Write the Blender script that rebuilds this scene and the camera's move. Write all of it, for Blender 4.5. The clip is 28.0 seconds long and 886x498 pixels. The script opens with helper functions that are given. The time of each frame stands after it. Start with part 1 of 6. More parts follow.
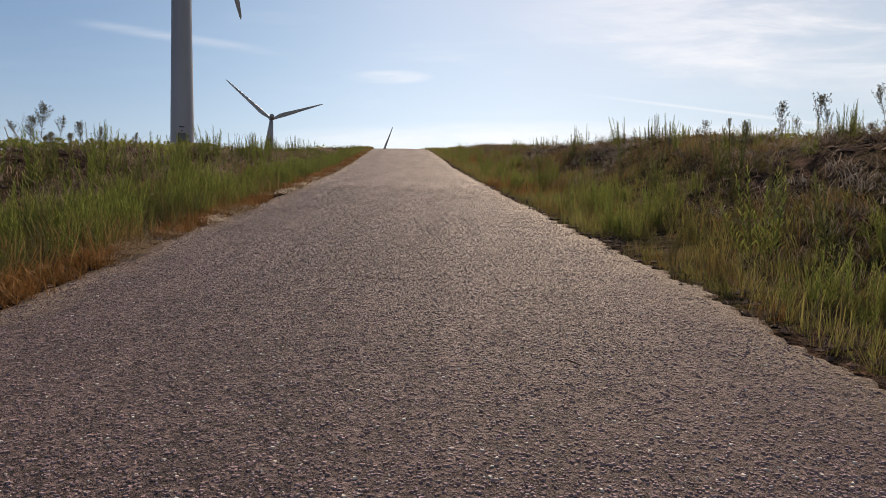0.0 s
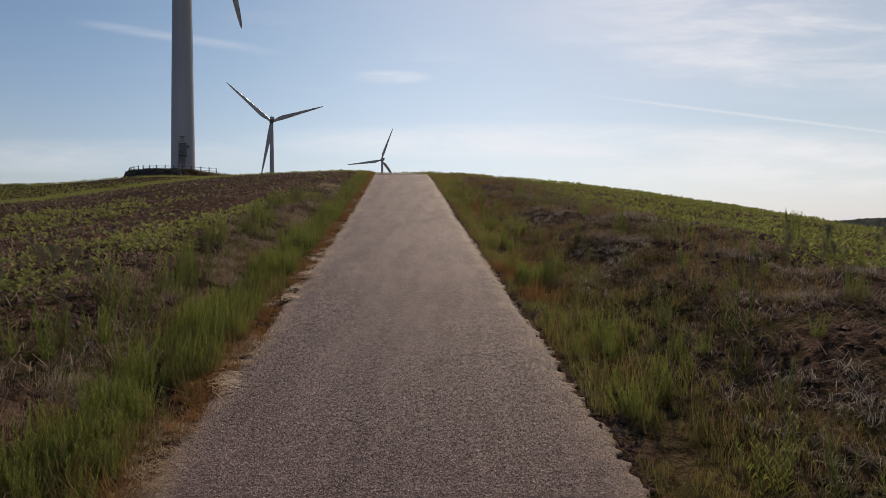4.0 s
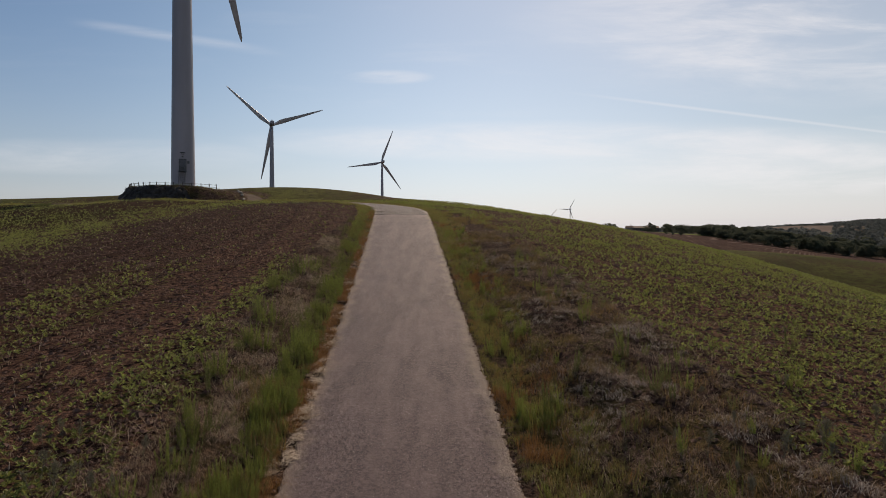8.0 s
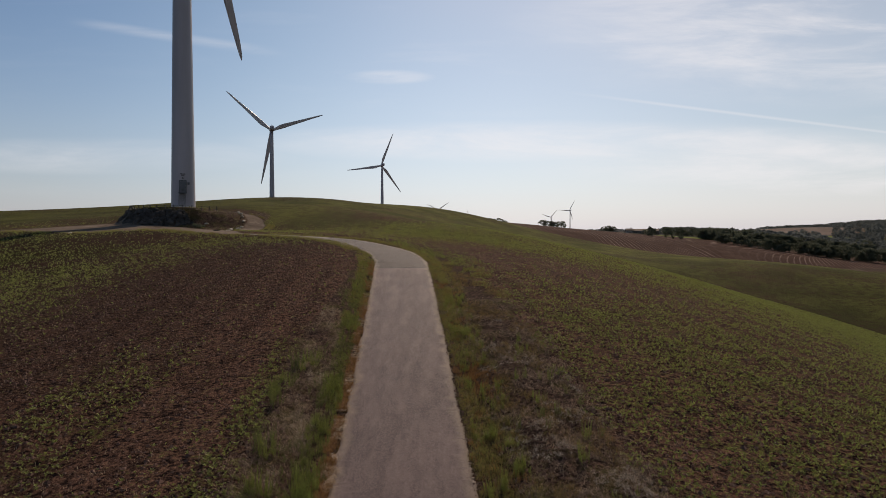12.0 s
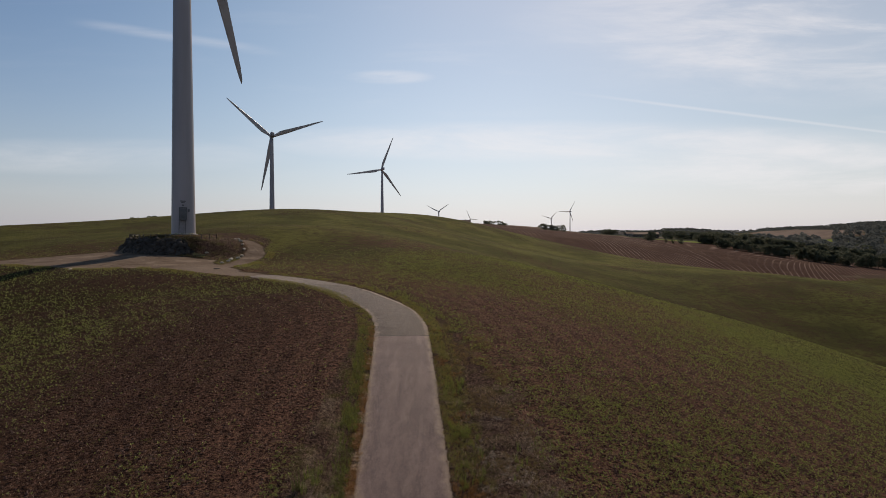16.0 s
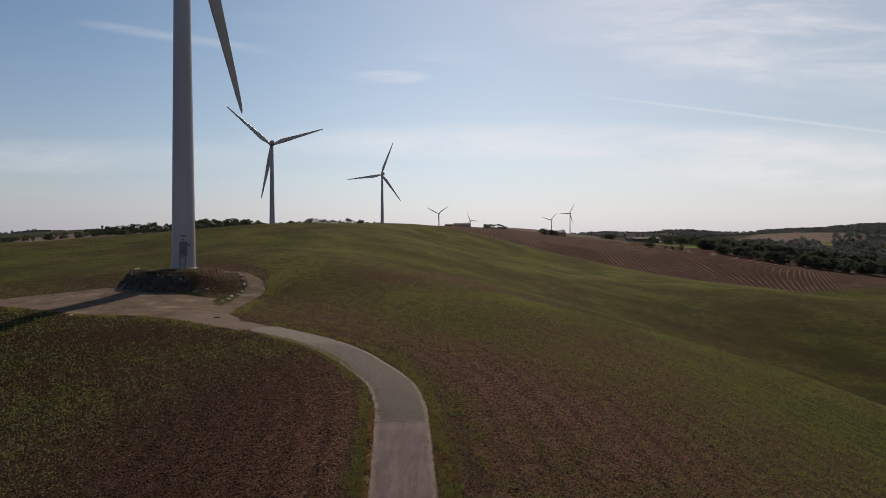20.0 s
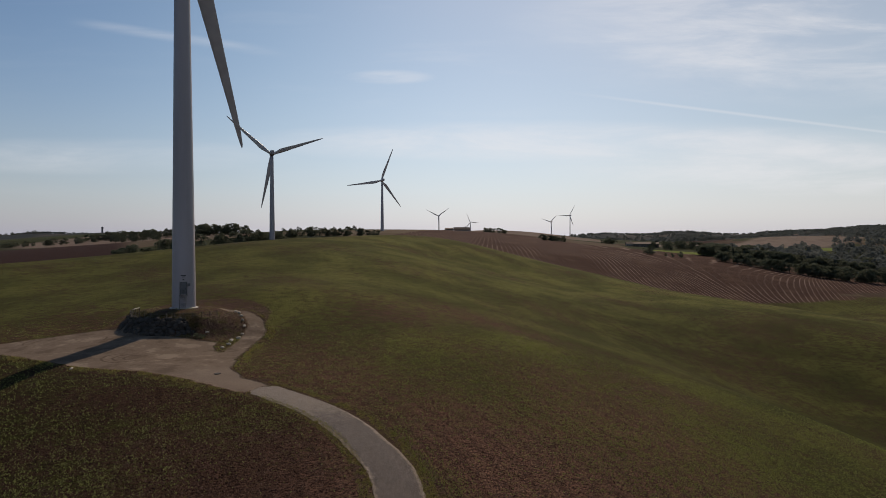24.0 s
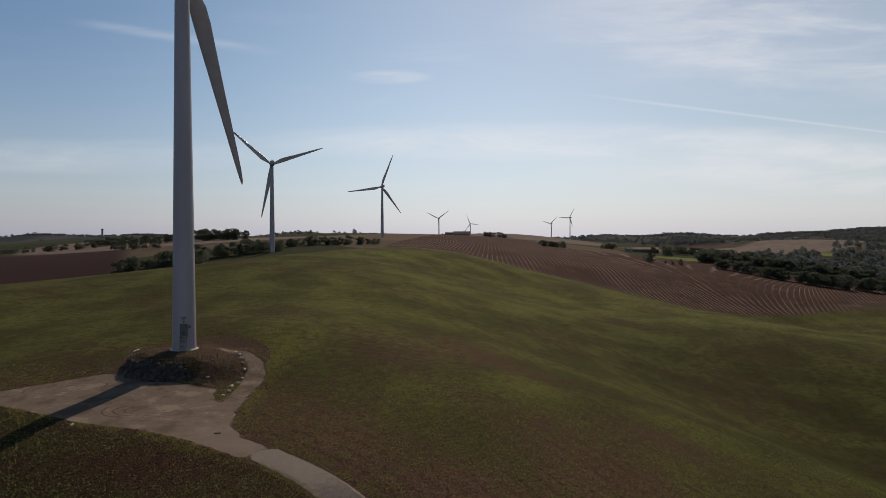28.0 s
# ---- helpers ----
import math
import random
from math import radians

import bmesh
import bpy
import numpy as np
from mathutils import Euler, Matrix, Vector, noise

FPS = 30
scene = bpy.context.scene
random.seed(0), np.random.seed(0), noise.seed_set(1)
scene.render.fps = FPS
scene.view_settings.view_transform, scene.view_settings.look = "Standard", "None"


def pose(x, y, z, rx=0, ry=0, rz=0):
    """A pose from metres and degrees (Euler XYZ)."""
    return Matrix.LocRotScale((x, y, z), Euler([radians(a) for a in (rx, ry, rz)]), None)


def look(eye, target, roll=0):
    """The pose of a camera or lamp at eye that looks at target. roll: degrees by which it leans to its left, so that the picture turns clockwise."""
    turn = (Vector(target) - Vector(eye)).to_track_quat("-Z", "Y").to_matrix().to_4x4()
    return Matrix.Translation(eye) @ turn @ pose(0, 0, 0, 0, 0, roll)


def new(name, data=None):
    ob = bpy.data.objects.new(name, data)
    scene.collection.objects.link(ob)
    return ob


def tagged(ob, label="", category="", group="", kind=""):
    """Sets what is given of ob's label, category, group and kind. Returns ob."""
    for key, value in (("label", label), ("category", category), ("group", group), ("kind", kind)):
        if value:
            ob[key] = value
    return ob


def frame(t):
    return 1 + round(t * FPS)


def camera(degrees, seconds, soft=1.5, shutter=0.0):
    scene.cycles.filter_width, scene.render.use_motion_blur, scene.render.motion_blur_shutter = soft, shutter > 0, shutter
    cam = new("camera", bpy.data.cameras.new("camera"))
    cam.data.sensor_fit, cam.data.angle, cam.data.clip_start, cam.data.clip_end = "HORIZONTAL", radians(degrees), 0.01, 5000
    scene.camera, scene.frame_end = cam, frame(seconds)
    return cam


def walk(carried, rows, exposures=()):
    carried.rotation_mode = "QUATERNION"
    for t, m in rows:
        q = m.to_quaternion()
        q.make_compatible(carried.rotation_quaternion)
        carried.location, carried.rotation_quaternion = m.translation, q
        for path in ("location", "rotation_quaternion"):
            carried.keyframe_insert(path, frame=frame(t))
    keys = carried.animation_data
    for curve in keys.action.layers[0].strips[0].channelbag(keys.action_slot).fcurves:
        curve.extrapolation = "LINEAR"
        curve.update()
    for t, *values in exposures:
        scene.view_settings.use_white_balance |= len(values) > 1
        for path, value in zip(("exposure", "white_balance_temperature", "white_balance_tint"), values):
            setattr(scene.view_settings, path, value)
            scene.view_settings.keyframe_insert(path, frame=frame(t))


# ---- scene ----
cam = camera(73.0, 28.0, soft=0.45)
# A drone that climbs straight up over the road: seconds, height, small sideways drift.
CLIMB = [(0, 0.92, 0.11), (0.5, 1.08, 0.10), (1, 1.34, 0.06), (1.5, 1.57, 0.028), (2, 1.79, 0.008), (2.5, 2.02, 0),
         (3.5, 2.52, 0), (4.5, 3.08, 0), (5, 3.4, 0), (6, 4.1, 0), (7, 4.87, 0), (8, 5.67, 0), (9, 6.54, 0), (10, 7.5, 0),
         (11, 8.51, 0), (12, 9.55, 0), (13.3, 11.05, 0), (14.5, 12.5, 0), (15, 13.15, 0), (16, 14.5, 0), (17, 15.92, 0),
         (18, 17.46, 0), (19, 19.1, 0), (20, 20.79, 0), (21, 22.53, 0), (22.5, 25.27, 0), (23.5, 27.16, 0), (24, 28.13, 0),
         (25, 30.13, 0), (26, 32.1, 0), (27, 34.0, 0), (28, 35.87, 0)]
walk(cam, [(t, pose(x, 0, z, 90 - 0.865, 0, 0)) for t, z, x in CLIMB], [(0, 0.52, 8300, 17.5), (1.5, 0.43, 8300, 17.5), (3.5, 0.27, 8100, 17.5), (5, 0.20, 8000, 17.5), (15, 0.16, 8000, 18), (21, 0.10, 7900, 17), (28, 0.03, 7650, 15.5)])

# ---- light ----
SUN_AZ, SUN_EL = radians(14.0), radians(41.0)      # right of straight ahead, above the horizon
sun = new("sun", bpy.data.lights.new("sun", "SUN"))
sun.data.energy, sun.data.angle, sun.data.color = 2.9, radians(0.53), (1.0, 0.90, 0.77)
sun.matrix_world = look((0, 0, 300), (-math.sin(SUN_AZ) * math.cos(SUN_EL), -math.cos(SUN_AZ) * math.cos(SUN_EL), 300 - math.sin(SUN_EL)))


class Nodes:
    """Short hand for node trees."""

    def __init__(self, tree):
        self.t = tree
        tree.nodes.clear()

    def n(self, kind, ins=None, **props):
        node = self.t.nodes.new(kind)
        for k, v in props.items():
            setattr(node, k, v)
        for k, v in (ins or {}).items():
            self.put(node.inputs[k], v)
        return node

    def put(self, sock, v):
        if isinstance(v, bpy.types.NodeSocket):
            self.t.links.new(v, sock)
        elif isinstance(v, bpy.types.Node):
            self.t.links.new(v.outputs[0], sock)
        else:
            sock.default_value = v

    def m(self, op, a, b=0.0, c=0.0):
        return self.n("ShaderNodeMath", {0: a, 1: b, 2: c}, operation=op).outputs[0]

    def step(self, v, lo, hi):
        return self.n("ShaderNodeMapRange", {"Value": v, "From Min": lo, "From Max": hi}, interpolation_type="SMOOTHSTEP").outputs[0]

    def mix(self, f, a, b, mode="MIX"):
        node = self.n("ShaderNodeMix", data_type="RGBA", blend_type=mode)
        for k, v in ((0, f), (6, a), (7, b)):
            self.put(node.inputs[k], (*v, 1.0) if isinstance(v, tuple) and len(v) == 3 else v)
        return node.outputs[2]

    def noise(self, vec, scale, detail=4.0, rough=0.55, out=0, dist=0.0):
        return self.n("ShaderNodeTexNoise", {"Vector": vec, "Scale": scale, "Detail": detail, "Roughness": rough, "Distortion": dist}).outputs[out]

    def attr(self, name):
        return self.n("ShaderNodeAttribute", attribute_name=name).outputs["Fac"]


def sky_world():
    world = bpy.data.worlds.new("sky")
    world.use_nodes = True
    scene.world = world
    g = Nodes(world.node_tree)
    sky = g.n("ShaderNodeTexSky", sky_type="NISHITA", sun_disc=False, sun_elevation=SUN_EL, sun_rotation=SUN_AZ,
              altitude=300.0, air_density=1.0, dust_density=0.35, ozone_density=1.6)
    way = g.n("ShaderNodeTexCoord").outputs["Generated"]
    sep = g.n("ShaderNodeSeparateXYZ", {0: way})
    depth = g.m("MAXIMUM", g.m("ABSOLUTE", sep.outputs[1]), 0.05)
    a, b = g.m("DIVIDE", sep.outputs[0], depth), g.m("DIVIDE", sep.outputs[2], depth)
    flat = g.n("ShaderNodeCombineXYZ", {0: a, 1: b, 2: 0.0}).outputs[0]
    # thin cirrus, drawn out sideways and sloping gently down to the right
    tilt = g.n("ShaderNodeMapping", {"Vector": flat, "Rotation": (0, 0, radians(4)), "Scale": (1.0, 7.0, 1.0)}).outputs[0]
    wisps = g.step(g.noise(tilt, 3.2, 7.0, 0.6, dist=0.2), 0.5, 0.78)
    fine = g.step(g.noise(g.n("ShaderNodeMapping", {"Vector": flat, "Rotation": (0, 0, radians(7)), "Scale": (1.0, 5.5, 1.0)}).outputs[0], 3.4, 9.0, 0.62, dist=0.35), 0.34, 0.74)

    def blob(x, y, rx, ry):
        u, v = g.m("DIVIDE", g.m("SUBTRACT", a, x), rx), g.m("DIVIDE", g.m("SUBTRACT", b, y), ry)
        return g.step(g.m("ADD", g.m("MULTIPLY", u, u), g.m("MULTIPLY", v, v)), 1.0, 0.0)

    right = g.m("MULTIPLY", blob(0.66, 0.355, 0.6, 0.15), g.m("MULTIPLY_ADD", fine, 0.75, 0.2))
    band = g.m("MULTIPLY", g.m("MAXIMUM", blob(0.2, 0.163, 0.6, 0.04), g.m("MAXIMUM", blob(0.62, 0.125, 0.55, 0.07), g.m("MULTIPLY", blob(-0.6, 0.14, 0.4, 0.035), 0.45))), g.m("MULTIPLY_ADD", fine, 0.7, 0.22))
    low = g.m("MULTIPLY", blob(0.7, 0.10, 0.6, 0.10), 0.25)
    puff = g.m("MULTIPLY", blob(-0.09, 0.271, 0.085, 0.014), g.m("MULTIPLY_ADD", fine, 0.7, -0.02))
    slant = g.m("ABSOLUTE", g.m("SUBTRACT", b, g.m("MULTIPLY_ADD", a, -0.155, 0.268)))
    streak = g.m("MULTIPLY", g.m("MULTIPLY", g.step(slant, 0.012, 0.0), g.m("MULTIPLY_ADD", fine, 0.3, 0.06)), g.m("MULTIPLY", g.step(a, -0.64, -0.5), g.step(a, -0.24, -0.36)))
    # a vapour trail
    line = g.m("ABSOLUTE", g.m("SUBTRACT", b, g.m("MULTIPLY_ADD", a, -0.1247, 0.2714)))
    trail = g.m("MULTIPLY", g.step(line, 0.0042, 0.0), g.m("MULTIPLY", g.step(a, 0.18, 0.4), 0.36))
    cover = g.m("MAXIMUM", g.m("MAXIMUM", g.m("MAXIMUM", right, band), g.m("MAXIMUM", puff, trail)), g.m("MAXIMUM", low, streak))
    cover = g.m("MAXIMUM", cover, g.m("MULTIPLY", wisps, g.m("MULTIPLY_ADD", g.step(a, -0.5, 0.1), 0.12, 0.04)))
    deep = g.m("MULTIPLY_ADD", g.step(a, 0.15, -0.75), 0.2, 1.02)
    hsv = g.n("ShaderNodeHueSaturation", {"Saturation": deep, "Hue": g.m("MULTIPLY_ADD", g.step(a, -0.2, -0.75), 0.007, 0.492), "Color": sky.outputs[0]})
    # pale summer haze low over the land
    haze = g.m("MULTIPLY", g.m("POWER", 2.718, g.m("MULTIPLY", g.m("MAXIMUM", b, 0.0), -6.5)), 0.88)
    clear = g.mix(haze, hsv.outputs[0], g.mix(g.step(a, -0.8, 0.5), (3.2, 4.1, 6.5), (4.6, 5.85, 8.25)))
    # the glare spreads round the sun's side of the sky
    glare = g.m("POWER", 2.718, g.m("MULTIPLY", g.m("POWER", g.m("DIVIDE", g.m("ADD", a, 0.02), 0.45), 2.0), -1.0))
    bright = g.m("MULTIPLY_ADD", glare, 0.22, 0.925)
    clear = g.mix(1.0, clear, g.n("ShaderNodeCombineColor", {0: bright, 1: bright, 2: bright}).outputs[0], "MULTIPLY")
    veil = g.mix(0.75, clear, (8.3, 9.4, 10.9))
    col = g.mix(g.m("MINIMUM", cover, 0.9), clear, veil)
    bg = g.n("ShaderNodeBackground", {"Color": col, "Strength": 0.084})
    g.n("ShaderNodeOutputWorld", {"Surface": bg.outputs[0]})


sky_world()

# ---- materials ----


def material(name, rough=0.8, metal=0.0, spec=0.5):
    mat = bpy.data.materials.new(name)
    mat.use_nodes = True
    g = Nodes(mat.node_tree)
    bsdf = g.n("ShaderNodeBsdfPrincipled", {"Roughness": rough, "Metallic": metal, "Specular IOR Level": spec})
    g.n("ShaderNodeOutputMaterial", {"Surface": bsdf.outputs[0]})
    return mat, g, bsdf


def bumped(g, bsdf, height, strength, dist):
    g.put(bsdf.inputs["Normal"], g.n("ShaderNodeBump", {"Height": height, "Strength": strength, "Distance": dist}).outputs[0])


def plain(name, col, col2, scale, rough=0.7, metal=0.0, bump=0.2, spec=0.4, streak=1.0, world_space=True):
    """A surface with coarse stains and fine grain between two colours."""
    mat, g, bsdf = material(name, rough, metal, spec)
    vec = g.n("ShaderNodeNewGeometry").outputs["Position"] if world_space else g.n("ShaderNodeTexCoord").outputs["Object"]
    if streak != 1.0:
        vec = g.n("ShaderNodeMapping", {"Vector": vec, "Scale": (1, 1, streak)}).outputs[0]
    big, small = g.noise(vec, scale, 5.0), g.noise(vec, scale * 9, 3.0)
    f = g.m("MULTIPLY_ADD", g.step(big, 0.35, 0.7), 0.7, g.m("MULTIPLY", small, 0.3))
    g.put(bsdf.inputs["Base Color"], g.mix(f, col, col2))
    g.put(bsdf.inputs["Roughness"], g.m("MULTIPLY_ADD", big, 0.2, rough - 0.1))
    if bump:
        bumped(g, bsdf, small, bump, 0.02)
    return mat


def leafy(name, low, high, dry, rough=0.6, share=0.0, lit=0.35, spec=0.12):
    """Thin plant matter that lets some light through; every leaf differs a little."""
    mat, g, bsdf = material(name, rough, 0.0, spec)
    geo = g.n("ShaderNodeNewGeometry")
    rnd = geo.outputs["Random Per Island"]
    patch = g.noise(geo.outputs["Position"], 0.6, 3.0)
    col = g.mix(rnd, low, high)
    col = g.mix(g.m("MULTIPLY", g.step(g.m("ADD", g.m("MULTIPLY", patch, 0.6), g.m("MULTIPLY", rnd, 0.5)), 0.75 - share, 1.0 - share), 0.9), col, dry)
    g.put(bsdf.inputs["Base Color"], col)
    thin = g.n("ShaderNodeBsdfTranslucent", {"Color": g.mix(0.5, col, high)})
    out = g.n("ShaderNodeMixShader", {0: lit, 1: bsdf.outputs[0], 2: thin.outputs[0]})
    g.t.nodes["Material Output"].select = False
    g.put(g.t.nodes["Material Output"].inputs["Surface"], out.outputs[0])
    return mat


def plain_islands(name, low, high, rare):
    """Loose stones, each with its own tone."""
    mat, g, bsdf = material(name, 0.75, 0.0, 0.3)
    rnd = g.n("ShaderNodeNewGeometry").outputs["Random Per Island"]
    col = g.mix(g.m("POWER", rnd, 1.6), low, high)
    g.put(bsdf.inputs["Base Color"], g.mix(g.step(rnd, 0.94, 0.97), col, rare))
    return mat


SOIL = ((0.015, 0.008, 0.007), (0.186, 0.101, 0.071))


def ground_material():
    mat, g, bsdf = material("field_ground", 1.0, 0.0, 0.03)
    pos = g.n("ShaderNodeNewGeometry").outputs["Position"]
    n1, n5, n30 = g.noise(pos, 0.05, 4.0), g.noise(pos, 0.7, 5.0), g.noise(pos, 7.0, 5.0, 0.65)
    n150, n2 = g.noise(pos, 38.0, 3.0, 0.6), g.noise(pos, 3.2, 5.0, 0.68)
    soil = g.mix(g.m("MULTIPLY_ADD", g.step(n30, 0.44, 0.58), 0.55, g.m("MULTIPLY", g.step(n2, 0.42, 0.60), 0.45)), *SOIL)
    soil = g.mix(g.m("MULTIPLY", g.step(n5, 0.55, 0.75), 0.35), soil, (0.12, 0.083, 0.058))
    # young crop seen from afar: density from the field, broken into plants and patches
    crop = g.m("MULTIPLY", g.attr("crop"), g.attr("sward"))
    drills = g.noise(g.n("ShaderNodeMapping", {"Vector": pos, "Rotation": (0, 0, radians(-8)), "Scale": (0.28, 2.3, 0.8)}).outputs[0], 1.0, 5.0, 0.6)
    tufts = g.noise(pos, 0.5, 9.0, 0.78)
    plants = g.m("ADD", g.m("MULTIPLY_ADD", g.step(n2, 0.34, 0.66), 0.27, g.m("MULTIPLY", g.step(n30, 0.36, 0.64), 0.33)), g.m("ADD", g.m("MULTIPLY", g.step(tufts, 0.36, 0.64), 0.20), g.m("MULTIPLY", g.step(drills, 0.34, 0.66), 0.20)))
    green = g.step(g.m("ADD", crop, g.m("MULTIPLY_ADD", plants, 1.7, -0.88)), 0.34, 0.70)
    furrow = g.m("SINE", g.m("MULTIPLY_ADD", g.attr("lane"), 2.6, g.m("MULTIPLY", n5, 5.0)))
    soil = g.mix(g.m("MULTIPLY", g.step(furrow, 0.2, 0.95), 0.25), soil, tuple(c * 0.7 for c in SOIL[0]))
    leaf = g.mix(g.step(n1, 0.35, 0.65), (0.068, 0.071, 0.022), (0.124, 0.126, 0.037))
    leaf = g.mix(g.m("MULTIPLY_ADD", n150, 0.25, g.m("MULTIPLY", g.step(tufts, 0.55, 0.42), 0.28)), leaf, (0.028, 0.032, 0.011))
    col = g.mix(green, soil, leaf)
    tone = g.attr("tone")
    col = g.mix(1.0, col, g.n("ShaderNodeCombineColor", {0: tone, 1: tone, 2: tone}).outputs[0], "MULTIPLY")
    # verge and bank: dry grass litter over earth
    litter = g.mix(g.step(n30, 0.4, 0.65), (0.027, 0.016, 0.013), (0.130, 0.081, 0.061))
    litter = g.mix(g.m("MULTIPLY", g.step(n5, 0.45, 0.65), 0.5), litter, (0.075, 0.07, 0.02))
    dry = g.step(g.m("ADD", g.attr("dry"), g.m("MULTIPLY_ADD", n5, 0.6, -0.3)), 0.3, 0.6)
    col = g.mix(dry, col, litter)
    # gravel yard and ramp
    gravel = g.mix(g.m("MULTIPLY_ADD", g.step(n150, 0.3, 0.7), 0.35, g.m("MULTIPLY", g.step(n2, 0.3, 0.7), 0.3)), (0.105, 0.080, 0.063), (0.185, 0.147, 0.118))
    gravel = g.mix(g.m("MULTIPLY", g.step(n5, 0.35, 0.7), 0.4), gravel, (0.115, 0.088, 0.068))
    worn = g.noise(pos, 0.24, 6.0, 0.66)
    gravel = g.mix(g.m("MULTIPLY", g.step(worn, 0.5, 0.38), 0.75), gravel, (0.080, 0.060, 0.047))
    gravel = g.mix(g.m("MULTIPLY", g.step(worn, 0.54, 0.64), 0.6), gravel, (0.215, 0.175, 0.142))
    gravel = g.mix(g.m("MULTIPLY", g.attr("neck"), 0.85), gravel, g.mix(g.step(n150, 0.35, 0.65), (0.125, 0.097, 0.079), (0.19, 0.152, 0.125)))
    ring = g.attr("tracks")
    rut = g.m("MULTIPLY", g.step(g.m("ABSOLUTE", g.m("SINE", g.m("MULTIPLY", ring, 3.6))), 0.86, 0.99), g.step(ring, 0.02, 0.3))
    rut = g.m("MULTIPLY", rut, g.m("MULTIPLY", g.step(ring, 4.4, 3.9), g.step(g.noise(pos, 0.16, 2.0), 0.45, 0.58)))
    gravel = g.mix(g.m("MULTIPLY", rut, 0.75), gravel, (0.066, 0.048, 0.037))
    yard = g.step(g.m("ADD", g.attr("pad"), g.m("MULTIPLY_ADD", n5, 1.6, -0.8)), -0.25, 0.35)
    col = g.mix(yard, col, gravel)
    # ploughed field with pale ridges of straw
    turned = g.mix(g.step(n5, 0.35, 0.65), (0.036, 0.019, 0.015), (0.066, 0.036, 0.028))
    turned = g.mix(g.m("MULTIPLY", g.step(n1, 0.5, 0.62), 0.5), turned, (0.08, 0.048, 0.034))
    row = g.m("ABSOLUTE", g.m("SUBTRACT", g.m("FRACT", g.m("ADD", g.attr("row"), g.m("MULTIPLY", g.noise(pos, 0.03, 2.0), 0.7))), 0.5))
    gaps = g.m("MULTIPLY", g.m("MULTIPLY", g.step(g.noise(pos, 0.018, 3.0), 0.36, 0.56), g.step(g.noise(pos, 0.09, 2.0), 0.26, 0.52)), g.attr("strawy"))
    turned = g.mix(g.m("MULTIPLY", g.step(row, 0.16, 0.03), g.m("MULTIPLY_ADD", gaps, 0.62, 0.05)), turned, (0.22, 0.165, 0.145))
    col = g.mix(g.step(g.m("ADD", g.attr("plough"), g.m("MULTIPLY_ADD", n1, 16.0, -8.0)), -2.0, 2.0), col, turned)
    # far fields: stubble, earth, pasture in parcels
    cell = g.n("ShaderNodeTexVoronoi", {"Vector": g.n("ShaderNodeMapping", {"Vector": pos, "Scale": (0.0034, 0.0026, 0.0)}).outputs[0], "Scale": 1.0})
    ramp = g.n("ShaderNodeValToRGB", {0: g.n("ShaderNodeSeparateColor", {0: cell.outputs["Color"]}).outputs[0]})
    ramp.color_ramp.interpolation = "CONSTANT"
    el = ramp.color_ramp.elements
    el[0].color = (0.028, 0.032, 0.016, 1)
    el[1].position, el[1].color = 0.35, (0.092, 0.068, 0.050, 1)
    for at, c in ((0.6, (0.036, 0.043, 0.019, 1)), (0.75, (0.115, 0.086, 0.064, 1)), (0.9, (0.06, 0.038, 0.03, 1))):
        el.new(at).color = c
    far = g.mix(g.m("MULTIPLY", n5, 0.25), ramp.outputs[0], (0.05, 0.055, 0.025))
    far = g.mix(g.attr("stubble"), far, g.mix(g.step(n1, 0.4, 0.6), (0.125, 0.096, 0.082), (0.155, 0.122, 0.104)))
    far = g.mix(g.attr("earth"), far, (0.032, 0.018, 0.017))
    far = g.mix(g.attr("meadow"), far, (0.12, 0.15, 0.04))
    # Distant land: air haze put into the colour turns the ridges blue-grey.
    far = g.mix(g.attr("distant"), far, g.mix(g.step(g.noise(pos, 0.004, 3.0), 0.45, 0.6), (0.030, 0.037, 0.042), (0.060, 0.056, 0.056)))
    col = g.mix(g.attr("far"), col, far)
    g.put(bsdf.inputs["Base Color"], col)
    bumped(g, bsdf, g.m("MULTIPLY", g.m("ADD", g.m("ADD", g.m("MULTIPLY", n30, 1.0), g.m("MULTIPLY", n150, 0.3)), g.m("MULTIPLY", n2, 1.6)), g.m("MULTIPLY_ADD", yard, -0.85, 1.0)), 1.0, 0.16)
    return mat


